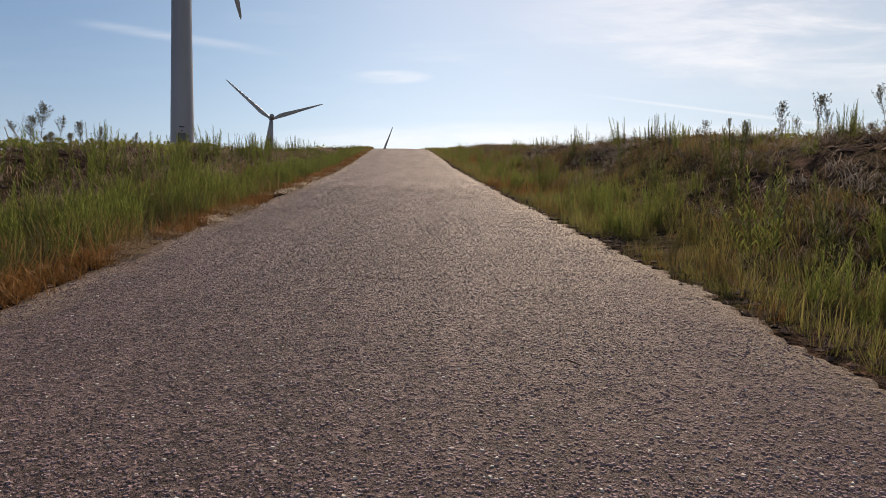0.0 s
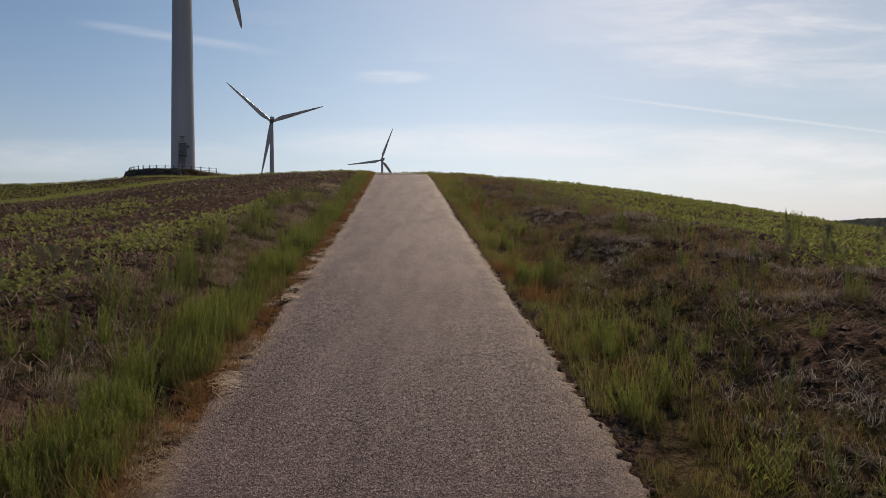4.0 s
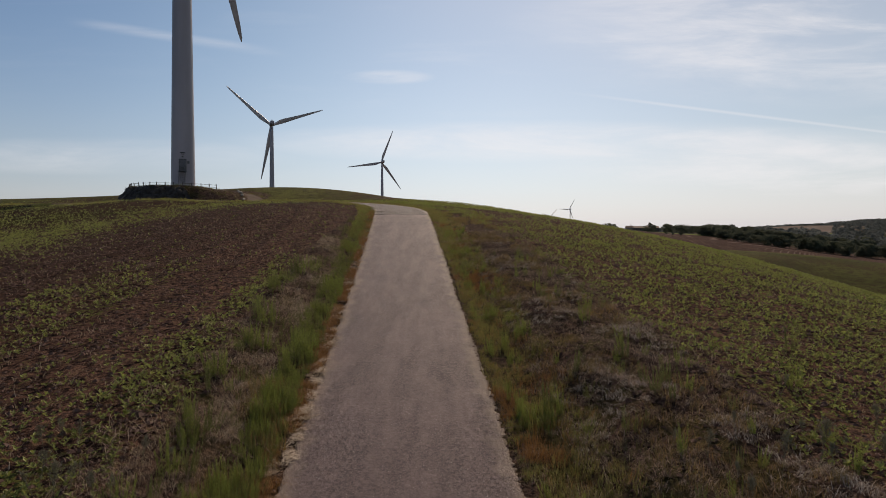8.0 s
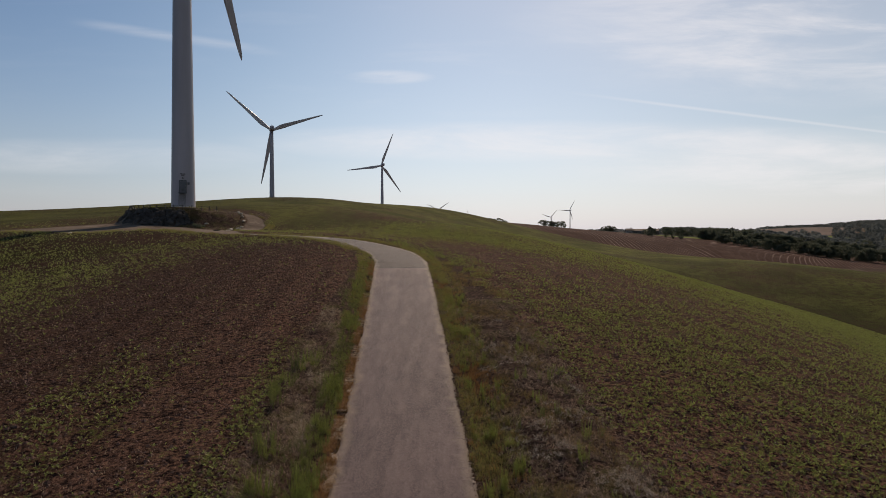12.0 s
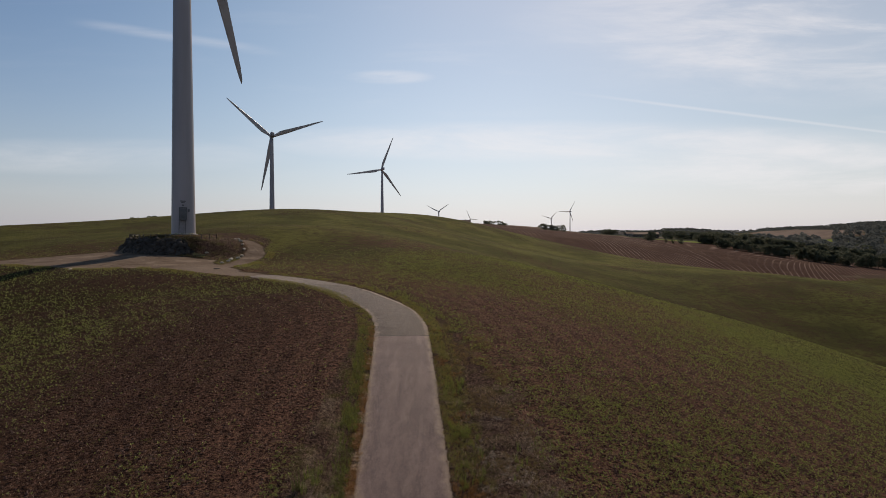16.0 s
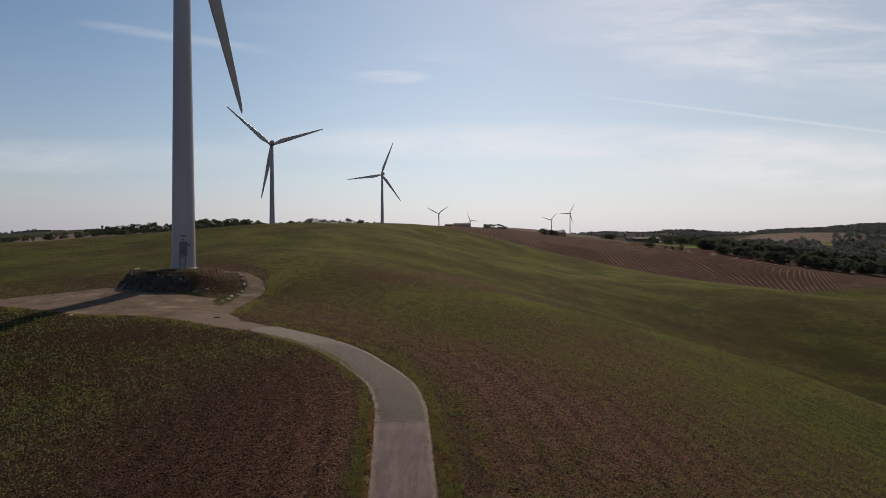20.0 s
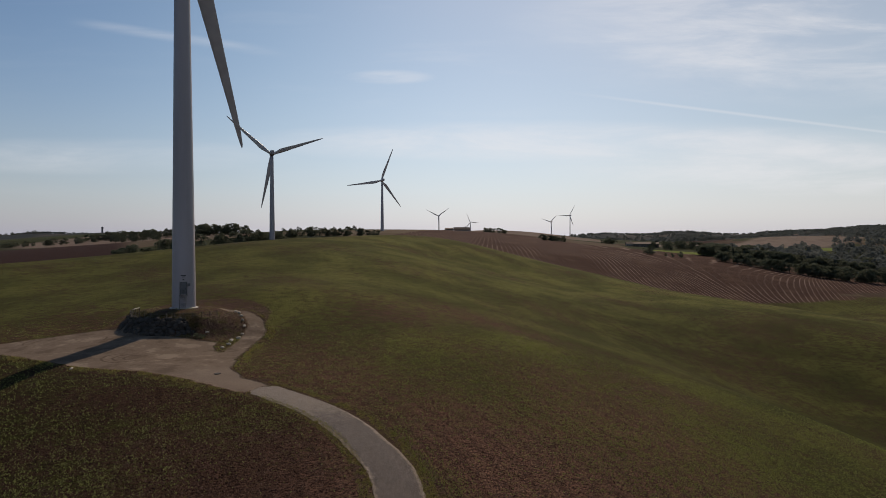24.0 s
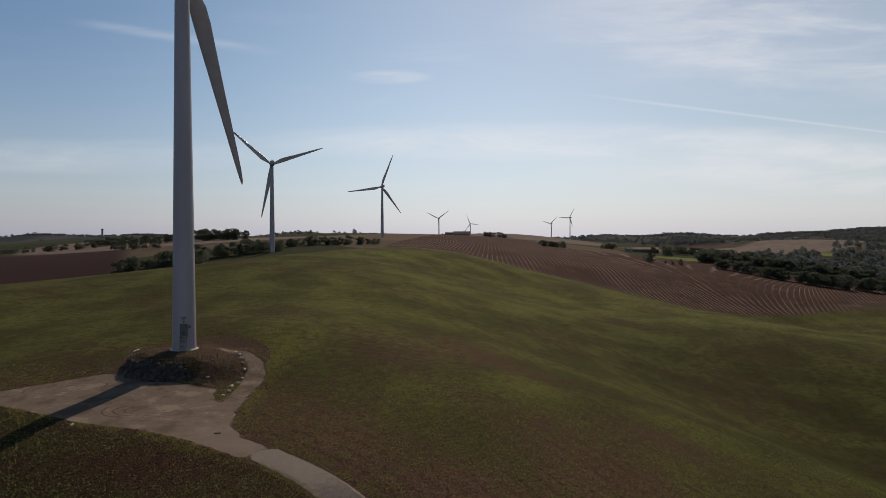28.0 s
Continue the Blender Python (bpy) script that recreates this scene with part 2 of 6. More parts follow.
def asphalt_material(name, dark, light, pale, tracks):
    mat, g, bsdf = material(name, 0.8, 0.0, 0.22)
    pos = g.n("ShaderNodeNewGeometry").outputs["Position"]
    stone = g.n("ShaderNodeTexVoronoi", {"Vector": pos, "Scale": 62.0, "Randomness": 1.0})
    tone = g.n("ShaderNodeSeparateColor", {0: stone.outputs["Color"]}).outputs[0]
    grit = g.noise(pos, 27.0, 7.0, 0.78)
    mid = g.noise(pos, 9.0, 4.0, 0.6)
    big = g.noise(pos, 0.5, 5.0)
    lane = g.noise(g.n("ShaderNodeMapping", {"Vector": pos, "Rotation": (0, 0, radians(-3.9)), "Scale": (1.0, 0.05, 1.0)}).outputs[0], 1.6, 3.0)
    col = g.mix(g.m("MULTIPLY_ADD", tone, 0.5, g.m("MULTIPLY", g.step(grit, 0.35, 0.65), 0.5)), dark, light)
    chip = g.m("MULTIPLY", g.step(tone, 0.84, 0.9), g.step(stone.outputs["Distance"], 0.42, 0.26))
    col = g.mix(g.m("MULTIPLY", chip, 0.75), col, pale)
    # Pits and holes: bitumen and the shade down in them, put into the colour.
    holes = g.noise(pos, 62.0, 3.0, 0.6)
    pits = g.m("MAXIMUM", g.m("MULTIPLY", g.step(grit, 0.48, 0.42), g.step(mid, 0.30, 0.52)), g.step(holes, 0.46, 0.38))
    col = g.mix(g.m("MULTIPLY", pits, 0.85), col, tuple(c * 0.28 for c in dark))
    col = g.mix(g.m("MULTIPLY", g.step(big, 0.4, 0.7), 0.3), col, light)
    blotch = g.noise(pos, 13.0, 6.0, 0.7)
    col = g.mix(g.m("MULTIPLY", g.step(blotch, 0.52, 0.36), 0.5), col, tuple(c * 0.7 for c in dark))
    col = g.mix(g.m("MULTIPLY", g.step(blotch, 0.52, 0.68), 0.45), col, tuple(c * 1.3 for c in light))
    col = g.mix(g.m("MULTIPLY", g.step(lane, 0.42, 0.62), tracks), col, tuple(c * 1.25 for c in light))
    drag = g.noise(g.n("ShaderNodeMapping", {"Vector": pos, "Rotation": (0, 0, radians(-3.9)), "Scale": (3.4, 0.8, 1.0)}).outputs[0], 1.0, 5.0, 0.65)
    col = g.mix(g.m("MULTIPLY", g.step(drag, 0.54, 0.36), 0.2), col, tuple(c * 0.8 for c in dark))
    col = g.mix(g.m("MULTIPLY", g.step(drag, 0.50, 0.68), 0.14), col, tuple(c * 1.3 for c in light))
    edge = g.step(g.m("ADD", g.attr("edge"), g.m("MULTIPLY_ADD", g.noise(pos, 1.6, 5.0, 0.65), 0.9, -0.45)), 0.46, 0.04)
    col = g.mix(g.m("MULTIPLY", edge, 0.8), col, (0.28, 0.215, 0.17))
    dust = g.step(g.m("ADD", g.attr("dust"), g.m("MULTIPLY_ADD", g.noise(pos, 0.9, 5.0, 0.65), 1.1, -0.55)), 0.25, 0.75)
    col = g.mix(dust, col, g.mix(g.step(grit, 0.4, 0.6), (0.125, 0.097, 0.079), (0.19, 0.152, 0.125)))
    g.put(bsdf.inputs["Base Color"], col)
    g.put(bsdf.inputs["Roughness"], g.m("MULTIPLY_ADD", tone, 0.25, 0.52))
    height = g.m("ADD", g.m("MULTIPLY", stone.outputs["Distance"], -0.5), g.m("ADD", grit, g.m("MULTIPLY", pits, -0.9)))
    bumped(g, bsdf, height, 1.0, 0.02)
    return mat


GROUND = ground_material()
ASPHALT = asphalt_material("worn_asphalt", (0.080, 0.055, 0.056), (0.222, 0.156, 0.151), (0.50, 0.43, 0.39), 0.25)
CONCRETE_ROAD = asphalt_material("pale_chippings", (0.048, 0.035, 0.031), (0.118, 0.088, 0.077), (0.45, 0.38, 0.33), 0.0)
WHITE = plain("white_tower_paint", (0.325, 0.298, 0.325), (0.268, 0.245, 0.268), 0.35, 0.42, bump=0.02, streak=0.12)
BLADE = plain("white_blade_gelcoat", (0.40, 0.365, 0.365), (0.34, 0.31, 0.31), 0.5, 0.4, bump=0.0)
STEEL = plain("galvanised_steel", (0.10, 0.105, 0.115), (0.07, 0.075, 0.08), 3.0, 0.6, 0.4)
DOORGREY = plain("grey_door_paint", (0.085, 0.09, 0.105), (0.12, 0.125, 0.14), 2.0, 0.5)
DARKMETAL = plain("dark_metal", (0.03, 0.03, 0.033), (0.06, 0.06, 0.062), 2.0, 0.6, 0.3)
CEMENT = plain("pale_concrete", (0.40, 0.38, 0.36), (0.30, 0.285, 0.265), 1.2, 0.85, bump=0.4)
ROCK = plain("dark_boulder", (0.016, 0.014, 0.013), (0.060, 0.053, 0.050), 1.1, 0.9, bump=0.9)
PALEROCK = plain("pale_limestone", (0.50, 0.45, 0.39), (0.34, 0.30, 0.25), 2.2, 0.9, bump=0.8)
TIMBER = plain("weathered_timber", (0.055, 0.046, 0.038), (0.105, 0.09, 0.075), 4.0, 0.85, streak=0.2)
RAILWOOD = plain("bleached_timber", (0.55, 0.53, 0.50), (0.40, 0.38, 0.35), 4.0, 0.8)
RENDERWALL = plain("pale_render", (0.25, 0.21, 0.185), (0.19, 0.165, 0.145), 0.3, 0.9)
TANKWALL = plain("stained_concrete", (0.09, 0.092, 0.10), (0.13, 0.132, 0.14), 0.2, 0.85)
ROOFTILE = plain("brown_roof_tile", (0.09, 0.06, 0.05), (0.14, 0.092, 0.073), 0.6, 0.85, bump=0.4)
BARNWALL = plain("dark_barn_cladding", (0.07, 0.06, 0.055), (0.11, 0.095, 0.085), 0.5, 0.8)
GLASS = plain("dark_window", (0.02, 0.022, 0.025), (0.03, 0.033, 0.036), 1.0, 0.15, bump=0.0)
BARK = plain("tree_bark", (0.09, 0.07, 0.05), (0.14, 0.11, 0.08), 3.0, 0.9, bump=0.8)
GRASS = leafy("verge_grass", (0.045, 0.052, 0.018), (0.30, 0.30, 0.10), (0.22, 0.125, 0.055), share=0.22, lit=0.5)
STRAW = leafy("dry_straw", (0.26, 0.19, 0.125), (0.54, 0.43, 0.31), (0.22, 0.12, 0.06), share=0.1, lit=0.25)
RUSTGRASS = leafy("rust_dry_grass", (0.20, 0.095, 0.034), (0.38, 0.20, 0.075), (0.13, 0.065, 0.03), share=0.1, lit=0.25)
CREEPER = leafy("creeping_weed", (0.035, 0.032, 0.017), (0.21, 0.20, 0.085), (0.16, 0.10, 0.05), share=0.2, lit=0.35)
WEED = leafy("green_weed", (0.050, 0.068, 0.022), (0.285, 0.335, 0.095), (0.24, 0.20, 0.07), share=0.0, lit=0.55)
DULLWEED = leafy("dull_green_weed", (0.05, 0.058, 0.022), (0.215, 0.235, 0.09), (0.20, 0.16, 0.075), share=0.05, lit=0.5)
OLIVEGRASS = leafy("olive_grass", (0.07, 0.056, 0.022), (0.28, 0.22, 0.09), (0.30, 0.15, 0.07), share=0.2, lit=0.4)
GREYSTRAW = leafy("grey_straw", (0.10, 0.08, 0.068), (0.50, 0.43, 0.37), (0.2, 0.14, 0.10), share=0.0, lit=0.2)
PALESTRAW = leafy("pale_straw", (0.30, 0.23, 0.165), (0.66, 0.55, 0.43), (0.30, 0.19, 0.11), share=0.0, lit=0.2)
CHIPPING = plain_islands("asphalt_chipping", (0.19, 0.130, 0.133), (0.40, 0.280, 0.28), (0.6, 0.54, 0.48))
SEEDHEAD = leafy("grey_seed_head", (0.11, 0.105, 0.07), (0.20, 0.19, 0.14), (0.12, 0.09, 0.06), share=0.05, lit=0.25)
DEADBRUSH = leafy("dead_brush", (0.05, 0.034, 0.027), (0.44, 0.33, 0.25), (0.11, 0.066, 0.046), rough=1.0, share=0.05, lit=0.1, spec=0.0)
CROP = leafy("crop_leaf", (0.050, 0.060, 0.018), (0.275, 0.31, 0.088), (0.15, 0.12, 0.04), rough=0.5, share=0.0, lit=0.45, spec=0.2)
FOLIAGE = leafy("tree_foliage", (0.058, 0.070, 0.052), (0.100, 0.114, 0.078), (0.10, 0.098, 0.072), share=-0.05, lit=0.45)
# Haze over the far woods is put into this pale blue-green.
HAZEWOOD = leafy("hazy_far_woods", (0.082, 0.096, 0.098), (0.112, 0.128, 0.126), (0.11, 0.11, 0.10), share=-0.05, lit=0.6)
BRAMBLE = leafy("dark_bramble", (0.03, 0.03, 0.012), (0.07, 0.062, 0.025), (0.05, 0.03, 0.02), share=0.1, lit=0.2)
CLOD = plain("earth_clod", (0.046, 0.025, 0.019), (0.14, 0.074, 0.056), 2.0, 0.95, bump=0.6)

# ---- the land ----
# The hill, as smooth swells on six square lattices: spread, first place, spacing, columns, heights.
WIDE_SWELLS = (300.0, (-900.0, 100.0), 330.0, 8, (-2.7, -9.7, -5.8, -10.3, -20.5, -7.6, -0.7, -0.0, -3.6, -10.7, 15.2, 15.7, -21.5, -10.9, -1.2, -0.0, 1.2, -4.3, 3.4, 11.1, -4.4, -3.3, -0.4, 0.0, 5.7, 8.2, 4.9, 8.4, 4.4, 0.7, 0.8, 0.5, 3.7, 8.2, 10.3, 14.7, 11.9, 6.0, 4.9, 2.6))
MIDDLE_SWELLS = (60.0, (-210.0, -40.0), 70.0, 7, (-0.2, -0.2, -4.1, -6.3, -1.9, -2.1, -0.3, -3.1, -8.1, 0.8, 16.5, 3.0, -4.2, -0.6, -2.9, 1.1, 6.2, 0.1, -2.9, -1.3, 0.0, 4.5, 2.4, 5.6, -0.0, 0.3, 3.7, 0.8, 2.0, 2.7, 2.4, 9.2, -0.2, 1.5, 3.0, -5.9, 4.4, 5.6, 1.1, -7.6, -1.4, 3.5, -4.4, -3.6, 4.2, 7.7, 1.1, 1.4, -13.5))
NEAR_SWELLS = (22.0, (-48.0, 15.0), 28.0, 5, (7.35, -1.73, -4.15, 3.43, -6.81, -5.33, -5.22, 4.81, -6.00, -5.22, -0.11, 3.19, -3.03, -0.45, 1.85, -1.46, -5.44, 3.39, 1.08, -0.38, 0.55, 5.30, 0.22, 3.28, -1.00))
KNOLL_SWELLS = (15.0, (-58.0, 12.0), 18.0, 8, (-0.08, -0.56, -0.49, 0.02, 0.37, -0.93, -0.33, -0.01, -0.10, -0.78, -0.26, 0.62, -0.01, -0.59, 0.25, 0.06, 0.02, 0.04, 1.75, -0.52, -1.08, 1.52, 1.20, 0.11, 0.06, -0.08, -0.37, -0.14, 0.50, 0.39, -0.26, -0.58, -0.08, 0.23, 0.19, 0.03, -0.16, 0.39, -0.95, -0.50, 0.32, -0.42, 0.22, 1.36, 0.02, -1.05, 0.04, 1.86, 0.22, 0.11, -0.20, -0.27, -0.73, -0.77, 0.35, 1.15, -0.19, 0.21, -0.34, -0.39, -0.14, -0.04, 0.16, 0.14))
HOLLOW_SWELLS = (40.0, (-190.0, 70.0), 48.0, 10, (0.09, 0.65, 0.44, -0.20, -0.53, 1.58, -0.40, -1.71, -0.26, -0.00, 0.41, 0.68, -0.68, 0.67, -1.08, 1.00, -4.76, -5.25, -0.20, 0.05, 1.01, 0.27, -3.06, 0.87, 0.99, 0.30, -4.93, 1.48, 2.09, -0.12, 0.19, 0.22, -0.64, 1.44, 0.34, 0.04, -0.65, 3.32, -3.19, -2.30, -0.20, 0.33, 0.67, 0.74, -2.11, -1.03, -0.17, 2.55, -3.22, -2.72, -0.24, -2.00, -1.31, 1.43, -1.47, 1.42, 3.36, 1.15, -0.23, -1.52, -0.07, -0.51, -0.50, -1.22, 1.56, 1.59, 2.05, -2.26, -1.30, -0.55, 0.02, -0.03, -0.54, -0.70, 1.17, -3.73, -3.43, -1.59, -0.24, 0.02, 0.01, -0.05, 0.34, -0.09, -0.03, 0.65, 1.00, 0.49, 0.09, 0.01))
BACK_SWELLS = (150.0, (-10.0, 560.0), 165.0, 5, (0.2, 0.5, 0.6, -1.7, -3.9, 1.0, -5.9, 3.1, 4.6, -4.5, 2.2, -1.5, -5.9, 4.1, -0.3, -2.1, 2.5, -6.5, -2.9, 3.3, 0.7, 2.8, -5.6, -10.3, 2.9, 0.2, -5.6, -7.2, -12.6, -1.7, 0.5, 3.3, 10.4, -3.9, -11.1))
LAND = [WIDE_SWELLS, MIDDLE_SWELLS, NEAR_SWELLS, KNOLL_SWELLS, HOLLOW_SWELLS, BACK_SWELLS]
BASE = 11.31


def smooth(v, lo, hi):
    s = np.clip((v - lo) / (hi - lo), 0.0, 1.0)
    return s * s * (3 - 2 * s)


def swells(x, y):
    x, y = np.asarray(x, float), np.asarray(y, float)
    h = np.full(np.broadcast(x, y).shape, BASE)
    for spread, (x0, y0), gap, cols, tops in LAND:
        for i, top in enumerate(tops):
            cx, cy = x0 + gap * (i % cols), y0 + gap * (i // cols)
            h = h + top * np.exp(-((x - cx) ** 2 + (y - cy) ** 2) / (2 * spread * spread))
    # a lip in front of the yard, and the yard's level floor behind it
    for cx, cy, sx, sy, top in ((-38, 77.5, 9.5, 9.0, 1.25), (-60, 86.5, 9.0, 8.0, 0.6), (-60, 101, 16.0, 8.0, -0.65), (-50, 99.5, 9.0, 5.5, 0.95)):
        h = h + top * np.exp(-((x - cx) / sx) ** 2 / 2 - ((y - cy) / sy) ** 2 / 2)
    h = h + 15 * np.exp(-((x - 860) / 300) ** 2 / 2 - ((y - 1560) / 190) ** 2 / 2)
    # ranges of hills on the horizon
    r, az = np.hypot(x, y), np.arctan2(x, y)
    crest = 52 + 8 * smooth(az, 0.30, 0.60) - 8 * smooth(-az, 0.35, 0.6) + 5 * np.sin(az * 23) + 3.5 * np.sin(az * 51 + 1)
    h = h + (crest - 6) * np.exp(-((r - 3000 - 200 * np.sin(az * 7)) / 520) ** 2) * (y > -2500)
    roll = np.sin(x / 190 + 1.3) * np.sin(y / 240 + 0.4) + 0.6 * np.sin(x / 83 + y / 120)
    return h + 7 * roll * smooth(r, 800, 1500)


# Road: straight up the slope, over a joint, then a bend to the left into the yard.
BEND = [(-2.9, 43.5), (-3.75, 49.0), (-5.9, 54.6), (-8.9, 59.8), (-12.6, 64.3), (-17.0, 68.4), (-21.6, 71.9), (-25.0, 74.3)]
LINE = [(-0.06 + 0.0653 * 40, -40.0), (-0.06, 0.0)] + BEND
HALF = 2.05


def along(line, step):
    """Evenly spaced points on a rounded polyline."""
    p = np.array(line)
    for _ in range(2):
        q = np.empty((2 * len(p) - 2, 2))
        q[0::2], q[1::2] = p[:-1] * 0.75 + p[1:] * 0.25, p[:-1] * 0.25 + p[1:] * 0.75
        q[0], q[-1] = p[0], p[-1]
        p = q
    d = np.r_[0, np.cumsum(np.hypot(*np.diff(p, axis=0).T))]
    s = np.arange(0, d[-1], step)
    return np.c_[np.interp(s, d, p[:, 0]), np.interp(s, d, p[:, 1])]


ROAD = along(LINE, 0.25)


def to_line(x, y, pts):
    """Distance to a line of points, signed (right is positive), and the nearest point's index."""
    shape = np.shape(x)
    x, y = np.ravel(x), np.ravel(y)
    best, idx = np.full(x.shape, 1e9), np.zeros(x.shape, int)
    for lo in range(0, len(x), 4000):
        dx, dy = x[lo:lo + 4000, None] - pts[:, 0], y[lo:lo + 4000, None] - pts[:, 1]
        d2 = dx * dx + dy * dy
        k = d2.argmin(1)
        idx[lo:lo + 4000], best[lo:lo + 4000] = k, np.sqrt(d2[np.arange(len(k)), k])
    t = np.gradient(pts, axis=0)[idx]
    side = np.sign((x - pts[idx, 0]) * t[:, 1] - (y - pts[idx, 1]) * t[:, 0])
    return (best * side).reshape(shape), idx.reshape(shape)


def road_height(y):
    return np.interp(y, (-40, -10, 0, 3.25, 6.2, 11.2, 14.9, 17.8, 22.5, 27.9, 35, 43.5), (-6.2, -1.6, 0.0, 0.53, 1.0, 1.77, 2.41, 2.85, 3.66, 4.68, 5.98, 7.5))


CENTRE_Z = np.where(ROAD[:, 1] < 43.5, road_height(ROAD[:, 1]), 0)
_late = ROAD[:, 1] >= 43.5
CENTRE_Z[_late] = swells(ROAD[_late, 0], ROAD[_late, 1])
CENTRE_Z = np.convolve(np.pad(CENTRE_Z, 12, mode="edge"), np.ones(25) / 25, "valid")

TOWER = (-48.3, 111.5, 15.5)
YARD = [(-86, 93.0), (-78, 96), (-72, 98.0), (-66.6, 101.0), (-58.5, 105.5), (-54, 103), (-48, 101), (-37.5, 99.3), (-36.3, 95), (-34.4, 92), (-34.6, 100), (-34.8, 107), (-37.5, 111.5),
        (-43.0, 114), (-43.0, 116.5), (-37.5, 115.0), (-33.0, 110.5), (-31.0, 105.0), (-31.2, 96), (-30.4, 88), (-28.6, 80.5), (-25.8, 77.0), (-21.5, 73.6),
        (-23.4, 70.0), (-30.5, 74.0), (-39.7, 78.6), (-53.5, 84), (-66.6, 90), (-86, 91.5)]


def inside(x, y, poly):
    """Signed distance to a polygon, positive inside."""
    p = np.array(poly, float)
    best, odd = np.full(np.shape(x), 1e18), np.zeros(np.shape(x), bool)
    for a, b in zip(p, np.roll(p, -1, axis=0)):
        e = b - a
        t = np.clip(((x - a[0]) * e[0] + (y - a[1]) * e[1]) / (e @ e), 0, 1)
        best = np.minimum(best, (x - a[0] - t * e[0]) ** 2 + (y - a[1] - t * e[1]) ** 2)
        if e[1] != 0:
            odd ^= ((a[1] > y) != (b[1] > y)) & (x < e[0] * (y - a[1]) / e[1] + a[0])
    return np.sqrt(best) * np.where(odd, 1.0, -1.0)


def mound(x, y, h):
    """The turbine's platform: a sheer stone front, grassy shoulders elsewhere."""
    dx, dy = x - TOWER[0] + 0.5, y - TOWER[1]
    r, ang = np.hypot(dx * np.where(dx < 0, 1.13, 0.95), dy), np.degrees(np.arctan2(dx, -dy))     # 0: towards the road, positive to the east
    fall = 1.2 + 6.5 * smooth(ang, 22, 75) + 5.0 * smooth(-ang, 70, 120)
    k = smooth(r, 9.4 + fall, 9.4)
    top = TOWER[2] - 0.95 * smooth(r, 4.0, 9.2)
    return h + (np.maximum(top, h) - h) * k


def land(x, y):
    """Height of the ground."""
    x, y = np.asarray(x, float), np.asarray(y, float)
    h = swells(x, y)
    near = (np.abs(x) < 60) & (y > -45) & (y < 100)
    if near.any():
        s, k = to_line(x[near], y[near], ROAD)
        a = np.abs(s)
        bank = 0.42 * smooth(a, 2.6, 4.8) * smooth(a, 11.0, 5.5) * smooth(y[near], 26, 12)
        bank = bank + 0.24 * smooth(s, 4.0, 6.8) * smooth(s, 14, 9) * smooth(y[near], 19, 12) * smooth(y[near], 4, 7.5)
        n = h[near] + bank + 0.05 * np.sin(x[near] * 1.7 + np.sin(y[near] * 1.1)) * np.sin(y[near] * 1.3) * smooth(a, 2.6, 4)
        n = n + 0.11 * np.sin(x[near] * 2.9 + 1.3 * np.sin(y[near] * 0.9)) * np.sin(y[near] * 2.3 + x[near]) * smooth(s, 3.0, 3.8) * smooth(s, 7.0, 6.0) * smooth(y[near], 26, 18)
        road = CENTRE_Z[k] - 0.03
        h = h.copy()
        h[near] = road + (n - road) * smooth(a, HALF + 0.35, HALF + 2.4) - 0.10 * smooth(a, HALF - 0.6, HALF - 1.1) * smooth(k, len(ROAD) - 6, len(ROAD) - 34)
    return mound(x, y, h)


PLOUGH = [(-60, 396), (-35, 394), (14, 400), (85, 400), (150, 392), (200, 398), (240, 410), (285, 421), (335, 450), (400, 490), (420, 560), (330, 668), (270, 715), (190, 760),
          (160, 900), (125, 1160), (-4, 1140), (-40, 800), (-60, 560)]


def pile(x, y, cx, cy, rx, ry, turn=0.0, soft=0.06):
    c, s = math.cos(turn), math.sin(turn)
    u, v = (x - cx) * c + (y - cy) * s, (y - cy) * c - (x - cx) * s
    return smooth(np.hypot(u / rx, v / ry), 1.0 + soft, 1.0 - soft)


def marching(lo, hi, centre, fine, grow, first):
    up, v = [centre], centre
    while v < hi:
        v += fine + grow * max(0.0, v - centre - first)
        up.append(min(v, hi))
    down, v = [], centre
    while v > lo:
        v -= fine + grow * max(0.0, centre - v - first)
        down.append(max(v, lo))
    return np.array(down[::-1] + up)


def mesh_object(name, verts, faces, mat, parent=None, shade=False):
    """faces: an (n, k) array, or a list of such arrays."""
    me = bpy.data.meshes.new(name)
    verts = np.ascontiguousarray(verts, dtype=np.float32)
    blocks = [np.asarray(f, np.int32) for f in (faces if isinstance(faces, list) else [faces])]
    loops = np.concatenate([b.ravel() for b in blocks])
    sizes = np.concatenate([np.full(len(b), b.shape[1], np.int32) for b in blocks])
    me.vertices.add(len(verts))
    me.vertices.foreach_set("co", verts.ravel())
    me.loops.add(len(loops))
    me.loops.foreach_set("vertex_index", loops)
    me.polygons.add(len(sizes))
    me.polygons.foreach_set("loop_start", np.r_[0, np.cumsum(sizes)[:-1]].astype(np.int32))
    me.polygons.foreach_set("loop_total", sizes)
    me.polygons.foreach_set("use_smooth", np.full(len(sizes), shade))
    me.update(calc_edges=True)
    me.materials.append(mat)
    ob = new(name, me)
    ob.parent = parent
    return ob


def grid_faces(rows, cols):
    i = np.arange(rows * cols).reshape(rows, cols)
    return np.stack([i[:-1, :-1].ravel(), i[:-1, 1:].ravel(), i[1:, 1:].ravel(), i[1:, :-1].ravel()], 1)


def drill_strips(x, y):
    """Drill strips of denser crop along the west side of the road."""
    strip = np.abs(x + 5.6 + 0.045 * (y - 8)) < 0.55 + 0.02 * y
    other = np.abs(x + 12.5 + 0.02 * (y - 8)) < 2.0
    return (strip | other) * smooth(y, 5, 8) * smooth(y, 32, 24)


